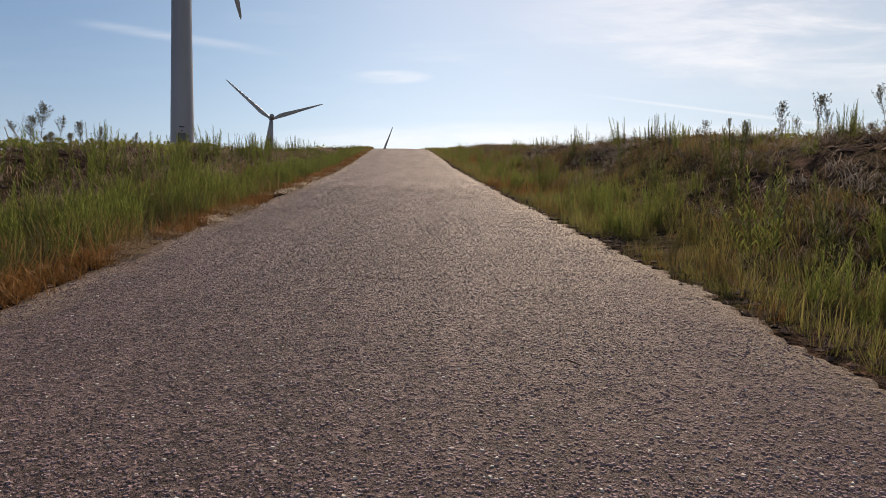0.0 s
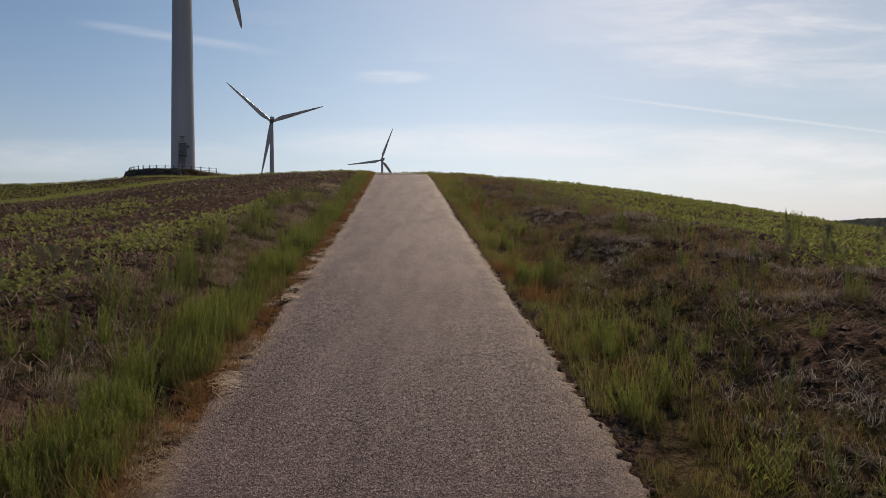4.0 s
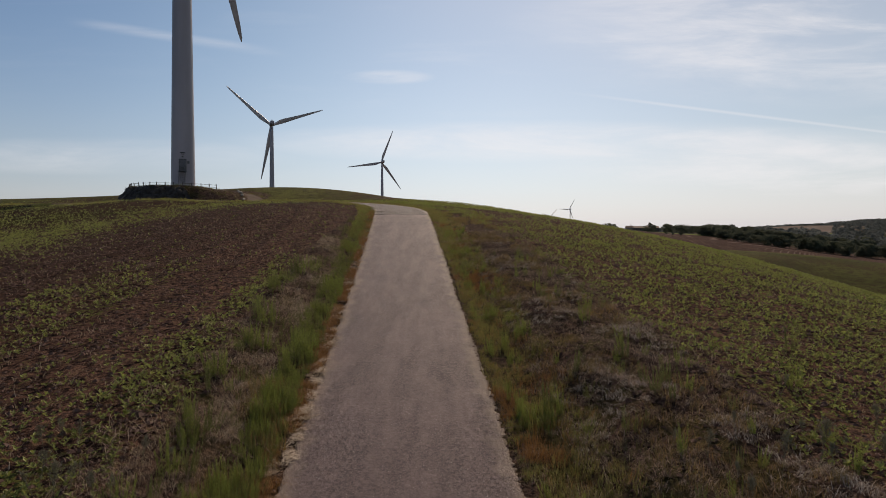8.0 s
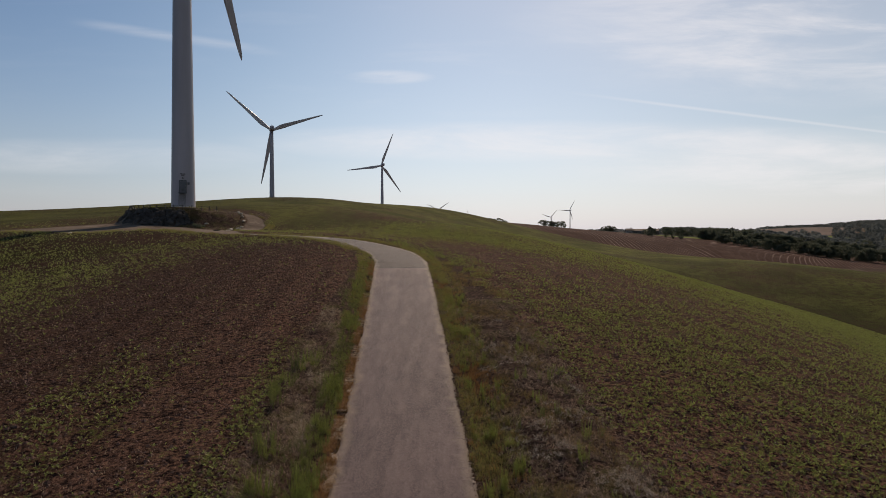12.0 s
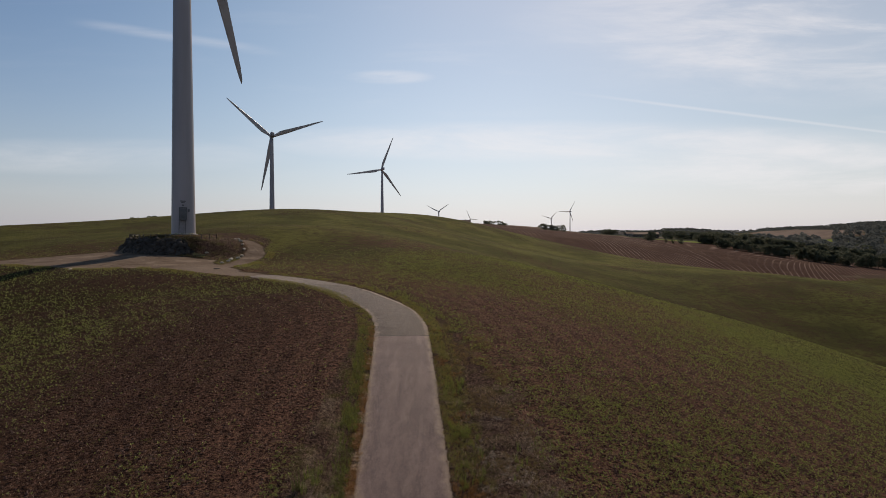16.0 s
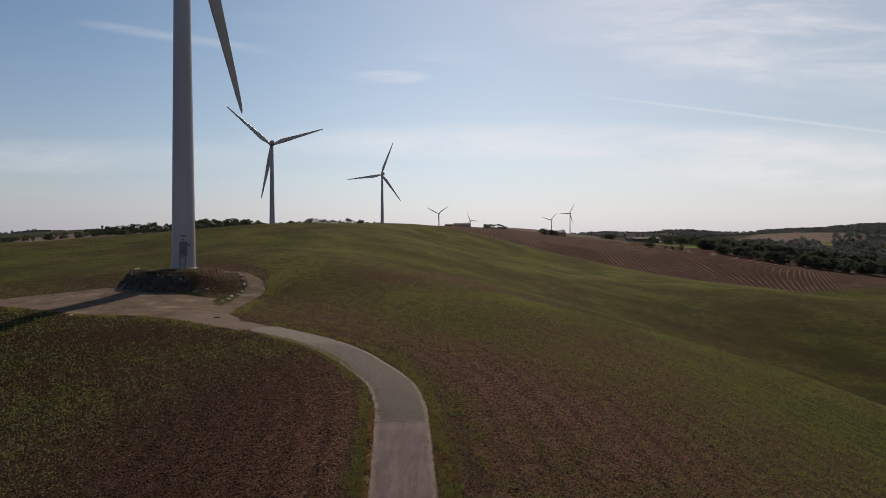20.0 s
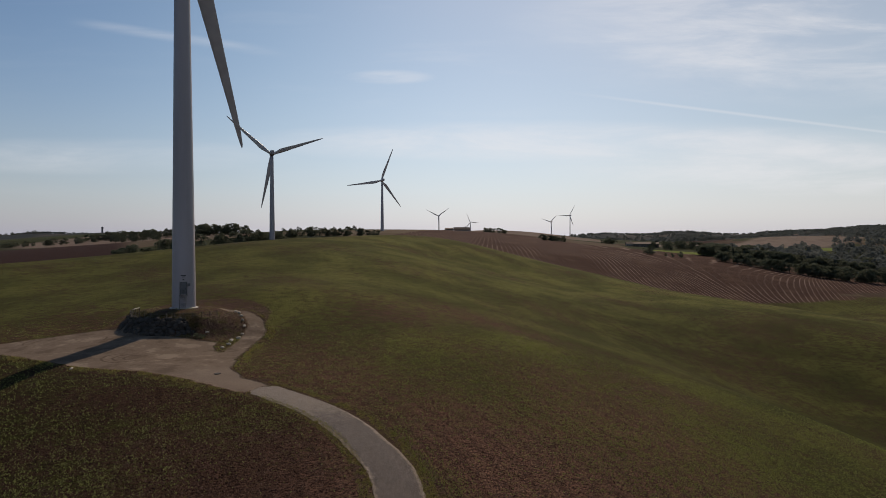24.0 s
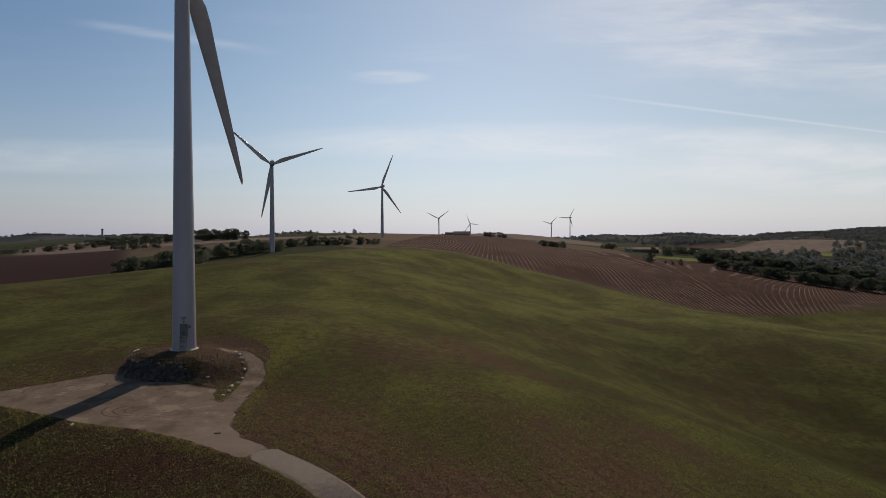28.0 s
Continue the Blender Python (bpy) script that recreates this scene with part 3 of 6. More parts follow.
def crop_density(x, y):
    """How green the field stands: bare earth by the road and the bend, greener up the hill and in drifts."""
    w = lambda fx, fy, p: np.sin(x * fx + y * fy + p)
    drift = 0.10 * w(0.045, 0.083, 0.5) + 0.08 * w(-0.11, 0.07, 2.0) + 0.08 * w(0.21, 0.16, 1.0)
    c = 0.46 + drift + 0.36 * smooth(y, 78, 165) - 0.12 * smooth(-x, 5, 12) * smooth(y, 90, 70)
    c = c - 0.30 * pile(x, y, -14, 36, 13, 20, 0.15, soft=0.6) - 0.06 * pile(x, y, 16, 62, 22, 26, -0.4, soft=0.6)
    c = c + 0.12 * pile(x, y, -34, 60, 18, 16, soft=0.6) + 0.05 * pile(x, y, 9, 25, 4, 7, 0.3, soft=0.6)
    # Narrow strips on the ridge crests: grazing sunlight there is put in as denser green.
    c = c - 0.12 * pile(x, y, 20, 140, 30, 40, 0.3, soft=0.6) + 0.30 * pile(x, y, 48, 108, 46, 10, 0.05, soft=0.6) - 0.10 * pile(x, y, 110, 180, 55, 36, soft=0.6)
    c = c + 0.20 * pile(x, y, 1.2, 46, 1.6, 7, 0.1, soft=0.6)
    c = c + 0.15 * pile(x, y, -42, 62, 26, 20, 0.2, soft=0.6) * (0.6 + 0.8 * w(0.06, 0.55, 0.3)) + 0.30 * pile(x, y, 38, 128, 13, 5, -0.3, soft=0.7) + 0.35 * pile(x, y, 160, 270, 9, 75, 0.02, soft=0.6) - 0.12 * pile(x, y, 100, 186, 38, 20, soft=0.6)
    c = c + 0.30 * drill_strips(x, y) + 0.05 * smooth(-x, 12, 24) * smooth(y, 30, 50) * smooth(y, 92, 80) - 0.2 * pile(x, y, -12, 13, 7, 8, soft=0.6) - 0.08 * pile(x, y, 12, 20, 9, 9, soft=0.6) + 0.07 * smooth(x, 4, 8) * smooth(y, 26, 34) * smooth(y, 80, 60) + 0.16 * pile(x, y, 52, 90, 16, 34, -0.3, soft=0.6)
    return np.clip(c, 0.05, 1.0)


def plough_rows(x, y):
    """Which furrow a place lies in: furrows run away from the near headland, straight in the west, bowing to the east."""
    lo, hi, d = np.full(x.shape, -3000.0), np.full(x.shape, 3000.0), np.clip(y - 410, 0, 700)
    table, soften = np.arange(-60, 460), lambda v: np.convolve(np.pad(v, 12, mode="edge"), np.ones(25) / 25, "valid")
    lean = soften(np.interp(table, (40, 60, 150, 203, 219, 229, 240, 255, 290, 340), (0.08, 0.06, 0.065, -0.17, 0.0, 0.05, 0.25, 0.42, 0.42, 0.5)))
    bow = soften(np.interp(table, (205, 217, 229, 240, 250, 262, 300), (0.0, 0.0029, 0.0034, 0.0024, 0.0019, 0.0009, 0.0004)))
    sweep = np.minimum(d, 130) ** 2 + 260 * np.maximum(d - 130, 0)
    for _ in range(26):
        m = (lo + hi) / 2
        over = m + np.minimum(d, 240) * np.interp(m, table, lean) + sweep * np.interp(m, table, bow) > x
        hi, lo = np.where(over, m, hi), np.where(over, lo, m)
    return (lo + hi) / 2


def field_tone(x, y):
    """Darker ground west of the road and in the hollow, paler by the bend."""
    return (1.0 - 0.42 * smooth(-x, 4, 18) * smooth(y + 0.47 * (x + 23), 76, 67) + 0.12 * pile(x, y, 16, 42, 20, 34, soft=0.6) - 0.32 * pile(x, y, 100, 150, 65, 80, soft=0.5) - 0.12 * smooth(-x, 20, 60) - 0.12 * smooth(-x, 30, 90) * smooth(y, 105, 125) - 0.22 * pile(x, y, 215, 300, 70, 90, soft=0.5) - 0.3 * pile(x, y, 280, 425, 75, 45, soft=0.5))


def build_ground():
    xs = marching(-4600, 4600, -1.0, 0.38, 0.026, 6.0)
    ys = marching(-3000, 4700, 6.0, 0.38, 0.015, 14.0)
    X, Y = np.meshgrid(xs, ys)
    Z = land(X, Y)
    x, y = X.ravel(), Y.ravel()
    ob = mesh_object("ground", np.c_[x, y, Z.ravel()], grid_faces(len(ys), len(xs)), GROUND, shade=True)
    tagged(ob, "rolling farmland with brown earth and young green crop", "ground", kind="structure")
    s, k = to_line(x, y, ROAD[::4])
    a = np.abs(s)
    wide = np.where(s > 0, np.interp(y, (0, 12, 26, 34, 44, 60, 80), (4.4, 4.2, 3.9, 3.4, 1.8, 1.0, 0.7)), np.interp(y, (0, 12, 18, 26, 36, 48, 80), (2.2, 1.9, 2.0, 2.7, 1.8, 0.9, 0.7)))
    dry = smooth(a, HALF + wide + 0.8, HALF + wide - 0.5) * (y < 82)
    dry = np.maximum(dry, smooth(np.hypot((x - TOWER[0] - 1.5), y - TOWER[1] + 1), 15.6, 12.6))
    ring = np.hypot((x + 43) * 0.55, y - 88)
    fields = {
        "crop": crop_density(x, y), "dry": dry, "pad": np.clip(inside(x, y, YARD), -30, 30), "plough": np.clip(inside(x, y, PLOUGH), -60, 60),
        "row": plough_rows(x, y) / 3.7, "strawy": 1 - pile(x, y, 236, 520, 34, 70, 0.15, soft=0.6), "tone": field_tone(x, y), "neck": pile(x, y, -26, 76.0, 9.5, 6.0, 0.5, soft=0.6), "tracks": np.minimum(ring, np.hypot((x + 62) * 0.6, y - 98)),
        # distant: where the far land takes on the haze colour
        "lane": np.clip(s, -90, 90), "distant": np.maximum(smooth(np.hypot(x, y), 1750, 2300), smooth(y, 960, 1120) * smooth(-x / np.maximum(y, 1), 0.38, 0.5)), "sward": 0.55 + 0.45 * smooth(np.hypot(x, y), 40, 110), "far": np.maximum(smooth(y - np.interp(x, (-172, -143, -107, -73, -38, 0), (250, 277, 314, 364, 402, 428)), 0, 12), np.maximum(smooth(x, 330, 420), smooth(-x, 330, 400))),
        "stubble": np.maximum.reduce([pile(x, y, -360, 860, 230, 190, -0.1), smooth(inside(x, y, [(400, 890), (600, 930), (880, 1230), (960, 1420), (760, 1420), (540, 1150)]), -12, 12), pile(x, y, 430, 1010, 90, 80), pile(x, y, 330, 1250, 190, 120), pile(x, y, 210, 1480, 190, 170)]),
        "earth": np.maximum.reduce([smooth(inside(x, y, [(-148, 272), (-200, 380), (-340, 640), (-900, 760), (-900, 240), (-172, 240)]), -6, 6), pile(x, y, 640, 1500, 60, 130)]), "meadow": np.maximum(pile(x, y, 287, 722, 36, 30), pile(x, y, 560, 900, 80, 22)),
    }
    fields["far"] = np.clip(fields["far"] * (inside(x, y, PLOUGH) < 10), 0, 1)
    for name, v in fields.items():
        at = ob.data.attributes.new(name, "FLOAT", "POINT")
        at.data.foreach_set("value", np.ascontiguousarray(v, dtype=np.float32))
    return ob


ground = build_ground()


def build_road(name, lo, hi, mat, label):
    """A slab with crumbled edges that follows the centre line between two of its points."""
    rng = np.random.default_rng(7)
    c, z = ROAD[lo:hi], CENTRE_Z[lo:hi]
    fine = 6
    idx = np.arange(0, len(c) - 1 + 1e-6, 1.0 / fine)
    c = np.c_[np.interp(idx, np.arange(len(c)), c[:, 0]), np.interp(idx, np.arange(len(c)), c[:, 1])]
    z = np.interp(idx, np.arange(len(z)), z)
    t = np.gradient(c, axis=0)
    t /= np.linalg.norm(t, axis=1)[:, None]
    n = np.c_[t[:, 1], -t[:, 0]]
    across = np.r_[-1.0, -0.985, np.linspace(-0.95, 0.95, 23), 0.985, 1.0]

    def ragged(k):
        r = np.convolve(rng.normal(0, 1, len(c) + 40), np.hanning(k) / np.sqrt((np.hanning(k) ** 2).sum()), "same")[20:-20]
        return r
    left, right = HALF - 0.02 + 0.015 * ragged(4) + 0.03 * ragged(41), HALF + 0.03 * ragged(3) + 0.02 * ragged(7) + 0.02 * ragged(61)
    bow = 0.55 * smooth(c[:, 1], 50, 58) * smooth(c[:, 1], 74, 69)
    left, right = left + bow, right - 0.8 * bow
    dive = 0.15 * smooth(np.arange(len(c)), len(c) - 150, len(c) - 1) if hi == len(ROAD) else 0.0
    V, E = [], []
    for u in across:
        w = np.where(u < 0, left, right)
        off = u * w
        crown = 0.03 * (1 - u * u)
        dz = np.where(abs(u) == 1.0, -0.14, crown) - dive
        V.append(np.c_[c + n * off[:, None], z + dz])
        E.append((1 - abs(u)) * w)
    V = np.stack(V, 1)
    ob = mesh_object(name, V.reshape(-1, 3), grid_faces(len(c), len(across))[:, ::-1], mat, shade=True)
    at = ob.data.attributes.new("edge", "FLOAT", "POINT")
    at.data.foreach_set("value", np.stack(E, 1).ravel().astype(np.float32))
    if hi == len(ROAD):
        at = ob.data.attributes.new("dust", "FLOAT", "POINT")
        at.data.foreach_set("value", np.repeat(smooth(np.arange(len(c)), len(c) - 640, len(c) - 150), len(across)).astype(np.float32))
    return tagged(ob, label, "road", kind="structure")


JOINT = int(np.argmin(np.abs(ROAD[:, 1] - 43.5)))
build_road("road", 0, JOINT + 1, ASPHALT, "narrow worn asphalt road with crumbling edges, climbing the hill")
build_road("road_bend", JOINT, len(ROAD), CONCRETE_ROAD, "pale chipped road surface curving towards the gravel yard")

# the joint between the two surfaces
_k = JOINT
_t = ROAD[_k + 1] - ROAD[_k - 1]
_j = bmesh.new()
bmesh.ops.create_cube(_j, size=1.0)
bmesh.ops.subdivide_edges(_j, edges=[e for e in _j.edges if abs(e.verts[0].co.x - e.verts[1].co.x) > 0.5], cuts=15)
for _v in _j.verts:
    _v.co = Vector((_v.co.x * 2 * HALF, _v.co.y * 0.07 + 0.03 * math.sin(_v.co.x * 9), _v.co.z * 0.02 + 0.03 * (1 - 4 * _v.co.x * _v.co.x)))
_me = bpy.data.meshes.new("road_joint")
_j.to_mesh(_me)
_j.free()
_me.materials.append(DARKMETAL)
_ob = new("road_joint", _me)
_ob.matrix_world = pose(ROAD[_k, 0], ROAD[_k, 1], CENTRE_Z[_k] + 0.004, math.degrees(math.atan(0.17)), 0, math.degrees(math.atan2(-_t[0], _t[1])))
tagged(_ob, "dark cracked joint across the road", "joint", kind="structure")

# ---- things ----


def part(name, bm, mat, parent=None, label="", shade=False):
    """Links a bmesh as one mesh object."""
    me = bpy.data.meshes.new(name)
    if shade:
        for f in bm.faces:
            f.smooth = True
    bm.to_mesh(me)
    bm.free()
    me.materials.append(mat)
    ob = new(name, me)
    ob.parent = parent
    if label:
        ob["label"] = label
    return ob


def empty(name, m, label, category, group=""):
    ob = new(name)
    ob.matrix_world = m
    return tagged(ob, label, category, group)


def box(bm, size, at=(0, 0, 0), bevel=0.0, m=None):
    made = bmesh.ops.create_cube(bm, size=1.0)["verts"]
    bmesh.ops.scale(bm, vec=size, verts=made)
    if bevel:
        edges = list({e for v in made for e in v.link_edges})
        bmesh.ops.bevel(bm, geom=edges, offset=bevel, segments=2, affect="EDGES", profile=0.5)
        made = list({v for v in bm.verts if v.is_valid and v.index == -1}) or made
    return made


def boxes(rows, bevel=0.0):
    """A bmesh of boxes: (size, place, turn about z)."""
    out = bmesh.new()
    for size, at, turn in rows:
        bm = bmesh.new()
        box(bm, size, bevel=bevel)
        bmesh.ops.transform(bm, matrix=pose(*at, 0, 0, turn), verts=bm.verts)
        me = bpy.data.meshes.new("tmp")
        bm.to_mesh(me)
        bm.free()
        out.from_mesh(me)
        bpy.data.meshes.remove(me)
    return out


def lathe(profile, seg, cap=True):
    """Turned round z: profile of (radius, height)."""
    bm = bmesh.new()
    rings = [[bm.verts.new((r * math.cos(2 * math.pi * i / seg), r * math.sin(2 * math.pi * i / seg), z)) for i in range(seg)] for r, z in profile]
    for a, b in zip(rings, rings[1:]):
        for i in range(seg):
            bm.faces.new((a[i], a[(i + 1) % seg], b[(i + 1) % seg], b[i]))
    if cap:
        bm.faces.new(rings[0][::-1])
        bm.faces.new(rings[-1])
    return bm


def loft(sections):
    """Skin over closed loops of equal length."""
    bm = bmesh.new()
    rings = [[bm.verts.new(p) for p in s] for s in sections]
    n = len(rings[0])
    for a, b in zip(rings, rings[1:]):
        for i in range(n):
            bm.faces.new((a[i], a[(i + 1) % n], b[(i + 1) % n], b[i]))
    bm.faces.new(rings[0][::-1])
    bm.faces.new(rings[-1])
    bmesh.ops.recalc_face_normals(bm, faces=bm.faces)
    return bm


# -- wind turbines --
REACH, HEAD, CONE, TILT = 42.8, 199.8, 3.0, 8.0


def blade_mesh():
    """A blade along +z, chord along x, facing -y."""
    rows = [(0.8, 1.9, 1.9, 0), (2.4, 1.9, 1.85, 0), (4.5, 2.5, 1.5, 14), (7.5, 3.35, 1.05, 13), (10.5, 3.4, 0.8, 11), (15, 2.95, 0.6, 8), (21, 2.4, 0.45, 5), (28, 1.85, 0.33, 3),
            (35, 1.35, 0.22, 1), (39.5, 0.95, 0.15, 0), (42, 0.55, 0.09, 0), (REACH, 0.12, 0.03, 0)]
    out = []
    for z, chord, thick, twist in rows:
        blunt = max(0.0, min(1.0, (thick / chord - 0.35) / 0.6))
        loop = []
        for i in range(14):
            a = 2 * math.pi * i / 14
            x = math.cos(a) * 0.5
            taper = blunt + (1 - blunt) * (0.35 + 0.65 * (0.5 - x)) ** 0.8
            p = Vector((x * chord + (1 - blunt) * 0.18 * chord, math.sin(a) * 0.5 * thick * taper, 0))
            p.rotate(Euler((0, 0, radians(twist + 4))))
            p.z = z
            p.y -= 0.0012 * z * z * 0.5
            loop.append(p)
        out.append(loop)
    bm = loft(out)
    me = bpy.data.meshes.new("blade")
    for f in bm.faces:
        f.smooth = True
    bm.to_mesh(me)
    bm.free()
    me.materials.append(BLADE)
    return me


BLADE_MESH = blade_mesh()


def turbine(x, y, foot, hub, phase, label):
    """A turbine with its foot on the ground and its hub at a height; phase: the angle of one blade from upright, clockwise from upwind."""
    high = hub - foot
    m = pose(x, y, foot)
    t = empty("wind_turbine", m, label, "wind turbine", "wind turbines")
    prof = [(2.1 - 0.9 * k, (high - 1.9) * k) for k in [-0.008] + [i / 16 for i in range(17)]]
    part("tower", lathe(prof, 56), WHITE, t, "tapered white steel tower", True)
    # head: x along the rotor's right, -y to the front
    head = pose(0, 0, high, 0, 0, HEAD)
    sec = []
    for yy, w, h, dz in ((-2.6, 1.5, 1.5, 0.0), (-2.2, 2.6, 2.7, 0.1), (-0.5, 3.3, 3.4, 0.2), (4.5, 3.3, 3.5, 0.25), (6.8, 2.9, 3.0, 0.35), (7.3, 2.2, 2.2, 0.5)):
        loop = []
        for i in range(20):
            a = 2 * math.pi * (i + 0.5) / 20
            c, s = math.cos(a), math.sin(a)
            q = (abs(c) ** 5 + abs(s) ** 5) ** -0.2
            loop.append(Vector((c * q * w / 2, yy, dz + s * q * h / 2)))
        sec.append(loop)
    nac = part("nacelle", loft(sec), WHITE, t, "box-shaped white nacelle", True)
    nac.matrix_local = head
    for nm, mx, tall in (("wind_vane", 0.5, 1.3), ("anemometer", -0.5, 1.0)):
        part(nm, lathe([(0.04, 1.8), (0.03, 1.8 + tall), (0.16, 1.82 + tall), (0.16, 1.9 + tall), (0.02, 1.95 + tall)], 8), DARKMETAL, t).matrix_local = head @ pose(mx, 5.8, 0)
    centre = head @ pose(0, -4.3, 0.1, -TILT, 0, 0)
    spin = lathe([(0.25, -2.0), (0.85, -1.75), (1.3, -1.1), (1.5, -0.2), (1.5, 0.9), (1.3, 1.5)], 28)
    bmesh.ops.transform(spin, matrix=pose(0, 0, 0, -90, 0, 0), verts=spin.verts)
    hubob = part("hub", spin, BLADE, t, "rounded white spinner", True)
    hubob.matrix_local = centre
    for k in range(3):
        b = new("blade", BLADE_MESH)
        b.parent = t
        b.matrix_local = centre @ pose(0, 0, 0, 0, phase + 120 * k, 0) @ pose(0, 0, 0, CONE, 0, 0)
    return t


def ground_at(x, y):
    return float(land(np.array([x]), np.array([y]))[0])


big = turbine(TOWER[0], TOWER[1], TOWER[2], 88.0, -45.5, "white wind turbine with a service stair, on a stone-faced mound")
for tx, ty, hub, ph in ((-131.5, 461, 94.3, 50), (-75, 739, 101.5, 100), (-12.5, 1850, 102.5, 65), (122, 2650, 107.0, 25), (456, 2150, 116.0, 90), (443, 2450, 103.0, 75)):
    turbine(tx, ty, ground_at(tx, ty) - 0.3, hub, ph, "white wind turbine standing beyond the crest of the hill" if ty < 900 else "small distant white wind turbine on a hill")


def service_stair():
    """Door, landing and steel stair on the near turbine's foot, facing the road."""
    face = math.degrees(math.atan2(0.36, 0.93))
    at = pose(0, 0, 0, 0, 0, face)                       # -y faces the road
    door = part("door", boxes([((1.0, 0.10, 2.1), (0, -2.10, 3.75), 0)], 0.02), DOORGREY, big, "grey steel door")
    door.matrix_local = at
    frame_ = part("door_frame", boxes([((0.12, 0.22, 2.3), (-0.58, -2.08, 3.8), 0), ((0.12, 0.22, 2.3), (0.58, -2.08, 3.8), 0), ((1.28, 0.24, 0.14), (0, -2.08, 4.9), 0)], 0.02), STEEL, big)
    frame_.matrix_local = at
    part("handle", boxes([((0.05, 0.08, 0.3), (0.36, -2.19, 3.7), 0)]), DARKMETAL, door)
    part("vent", boxes([((0.5, 0.03, 0.04), (0, -2.165, 3.05 + 0.09 * i), 0) for i in range(5)]), DARKMETAL, door)
    lamp = part("lamp", boxes([((0.3, 0.35, 0.16), (0, -2.2, 5.35), 0), ((0.06, 0.3, 0.06), (0, -2.1, 5.45), 0)], 0.03), DARKMETAL, big)
    lamp.matrix_local = at
    sign = part("sign", boxes([((0.9, 0.03, 0.16), (0, -2.11, 6.1), 0), ((0.55, 0.03, 0.1), (0, -2.11, 5.85), 0)]), DARKMETAL, big, "dark lettering as plain bars")
    sign.matrix_local = at
    box_ = part("switch_box", boxes([((0.36, 0.2, 0.5), (0.98, -1.98, 4.4), 0)], 0.03), DOORGREY, big)
    box_.matrix_local = at
    landing = part("landing", boxes([((1.5, 1.3, 0.06), (0, -2.75, 2.6), 0)]), STEEL, big, "grated steel landing")
    landing.matrix_local = at
    rise, steps = 2.6, 13
    for i in range(steps):
        st = part("tread", boxes([((0.95, 0.26, 0.04), (0, -3.4 - 0.2 * (i + 0.5), rise - rise / (steps + 1) * (i + 1)), 0)]), STEEL, big)
        st.matrix_local = at
    for side in (-0.52, 0.52):
        bm = loft([[Vector((side + dx, -3.35, rise - 0.16)), Vector((side + dx, -3.35, rise + 0.04)), Vector((side + dx, -3.4 - 0.2 * steps, 0.04)), Vector((side + dx, -3.4 - 0.2 * steps, -0.1))] for dx in (-0.025, 0.025)])
        part("stringer", bm, STEEL, big).matrix_local = at
        rows = [((0.045, 0.045, 1.05), (side, -2.2 - 0.55 * i, rise + 0.5), 0) for i in range(3)]
        rows += [((0.045, 0.045, 1.0), (side, -3.4 - 0.2 * k, rise - rise / (steps + 1) * k + 0.5), 0) for k in (4, 8, 13)]
        for r in rows:
            part("baluster", boxes([r]), STEEL, big).matrix_local = at
        part("handrail", boxes([((0.045, 1.3, 0.045), (side, -2.75, rise + 1.05), 0)]), STEEL, big).matrix_local = at
        bar = bmesh.new()
        a, b = Vector((side, -3.4, rise + 1.05)), Vector((side, -3.4 - 0.2 * steps, 1.05))
        box(bar, (0.045, (b - a).length, 0.045))
        bmesh.ops.transform(bar, matrix=Matrix.Translation((a + b) / 2) @ (b - a).to_track_quat("Y", "Z").to_matrix().to_4x4(), verts=bar.verts)
        part("handrail", bar, STEEL, big).matrix_local = at
    ring = part("plinth", lathe([(2.5, -0.5), (2.5, 0.06), (2.42, 0.1), (2.1, 0.18)], 48), CEMENT, big, "pale concrete plinth")
    ring.matrix_local = pose(0, 0, 0)


service_stair()

# -- the mound: boulder wall, fence, kerb stones --
CX, CY = TOWER[0] - 0.5, TOWER[1]


def rim(deg, r):
    a = radians(deg)
    return CX + r * math.sin(a) / (1.13 if a < 0 else 0.95), CY - r * math.cos(a)


def boulder_mesh(seed, mat, rough=0.28):
    bm = bmesh.new()
    bmesh.ops.create_icosphere(bm, subdivisions=2, radius=0.5)
    off = Vector((seed * 7.3, seed * 3.1, seed * 1.7))
    for v in bm.verts:
        n = noise.noise(v.co * 1.6 + off) * rough + noise.noise(v.co * 4 + off) * rough * 0.35
        c = v.co.normalized()
        blocky = max(abs(c.x), abs(c.y), abs(c.z))
        v.co = v.co * (1 + n) * (0.72 + 0.28 / blocky) * Vector((1.25, 0.85, 0.9))
    me = bpy.data.meshes.new("boulder")
    bm.to_mesh(me)
    bm.free()
    me.materials.append(mat)
    return me


rng = random.Random(3)
DARKROCKS = [boulder_mesh(i, ROCK) for i in range(7)]
PALEROCKS = [boulder_mesh(i + 20, PALEROCK, 0.2) for i in range(4)]
wall = empty("boulder_wall", pose(CX, CY - 9.5, ground_at(CX, CY - 11.2)), "dry-stacked wall of dark grey boulders facing the mound", "stone wall")
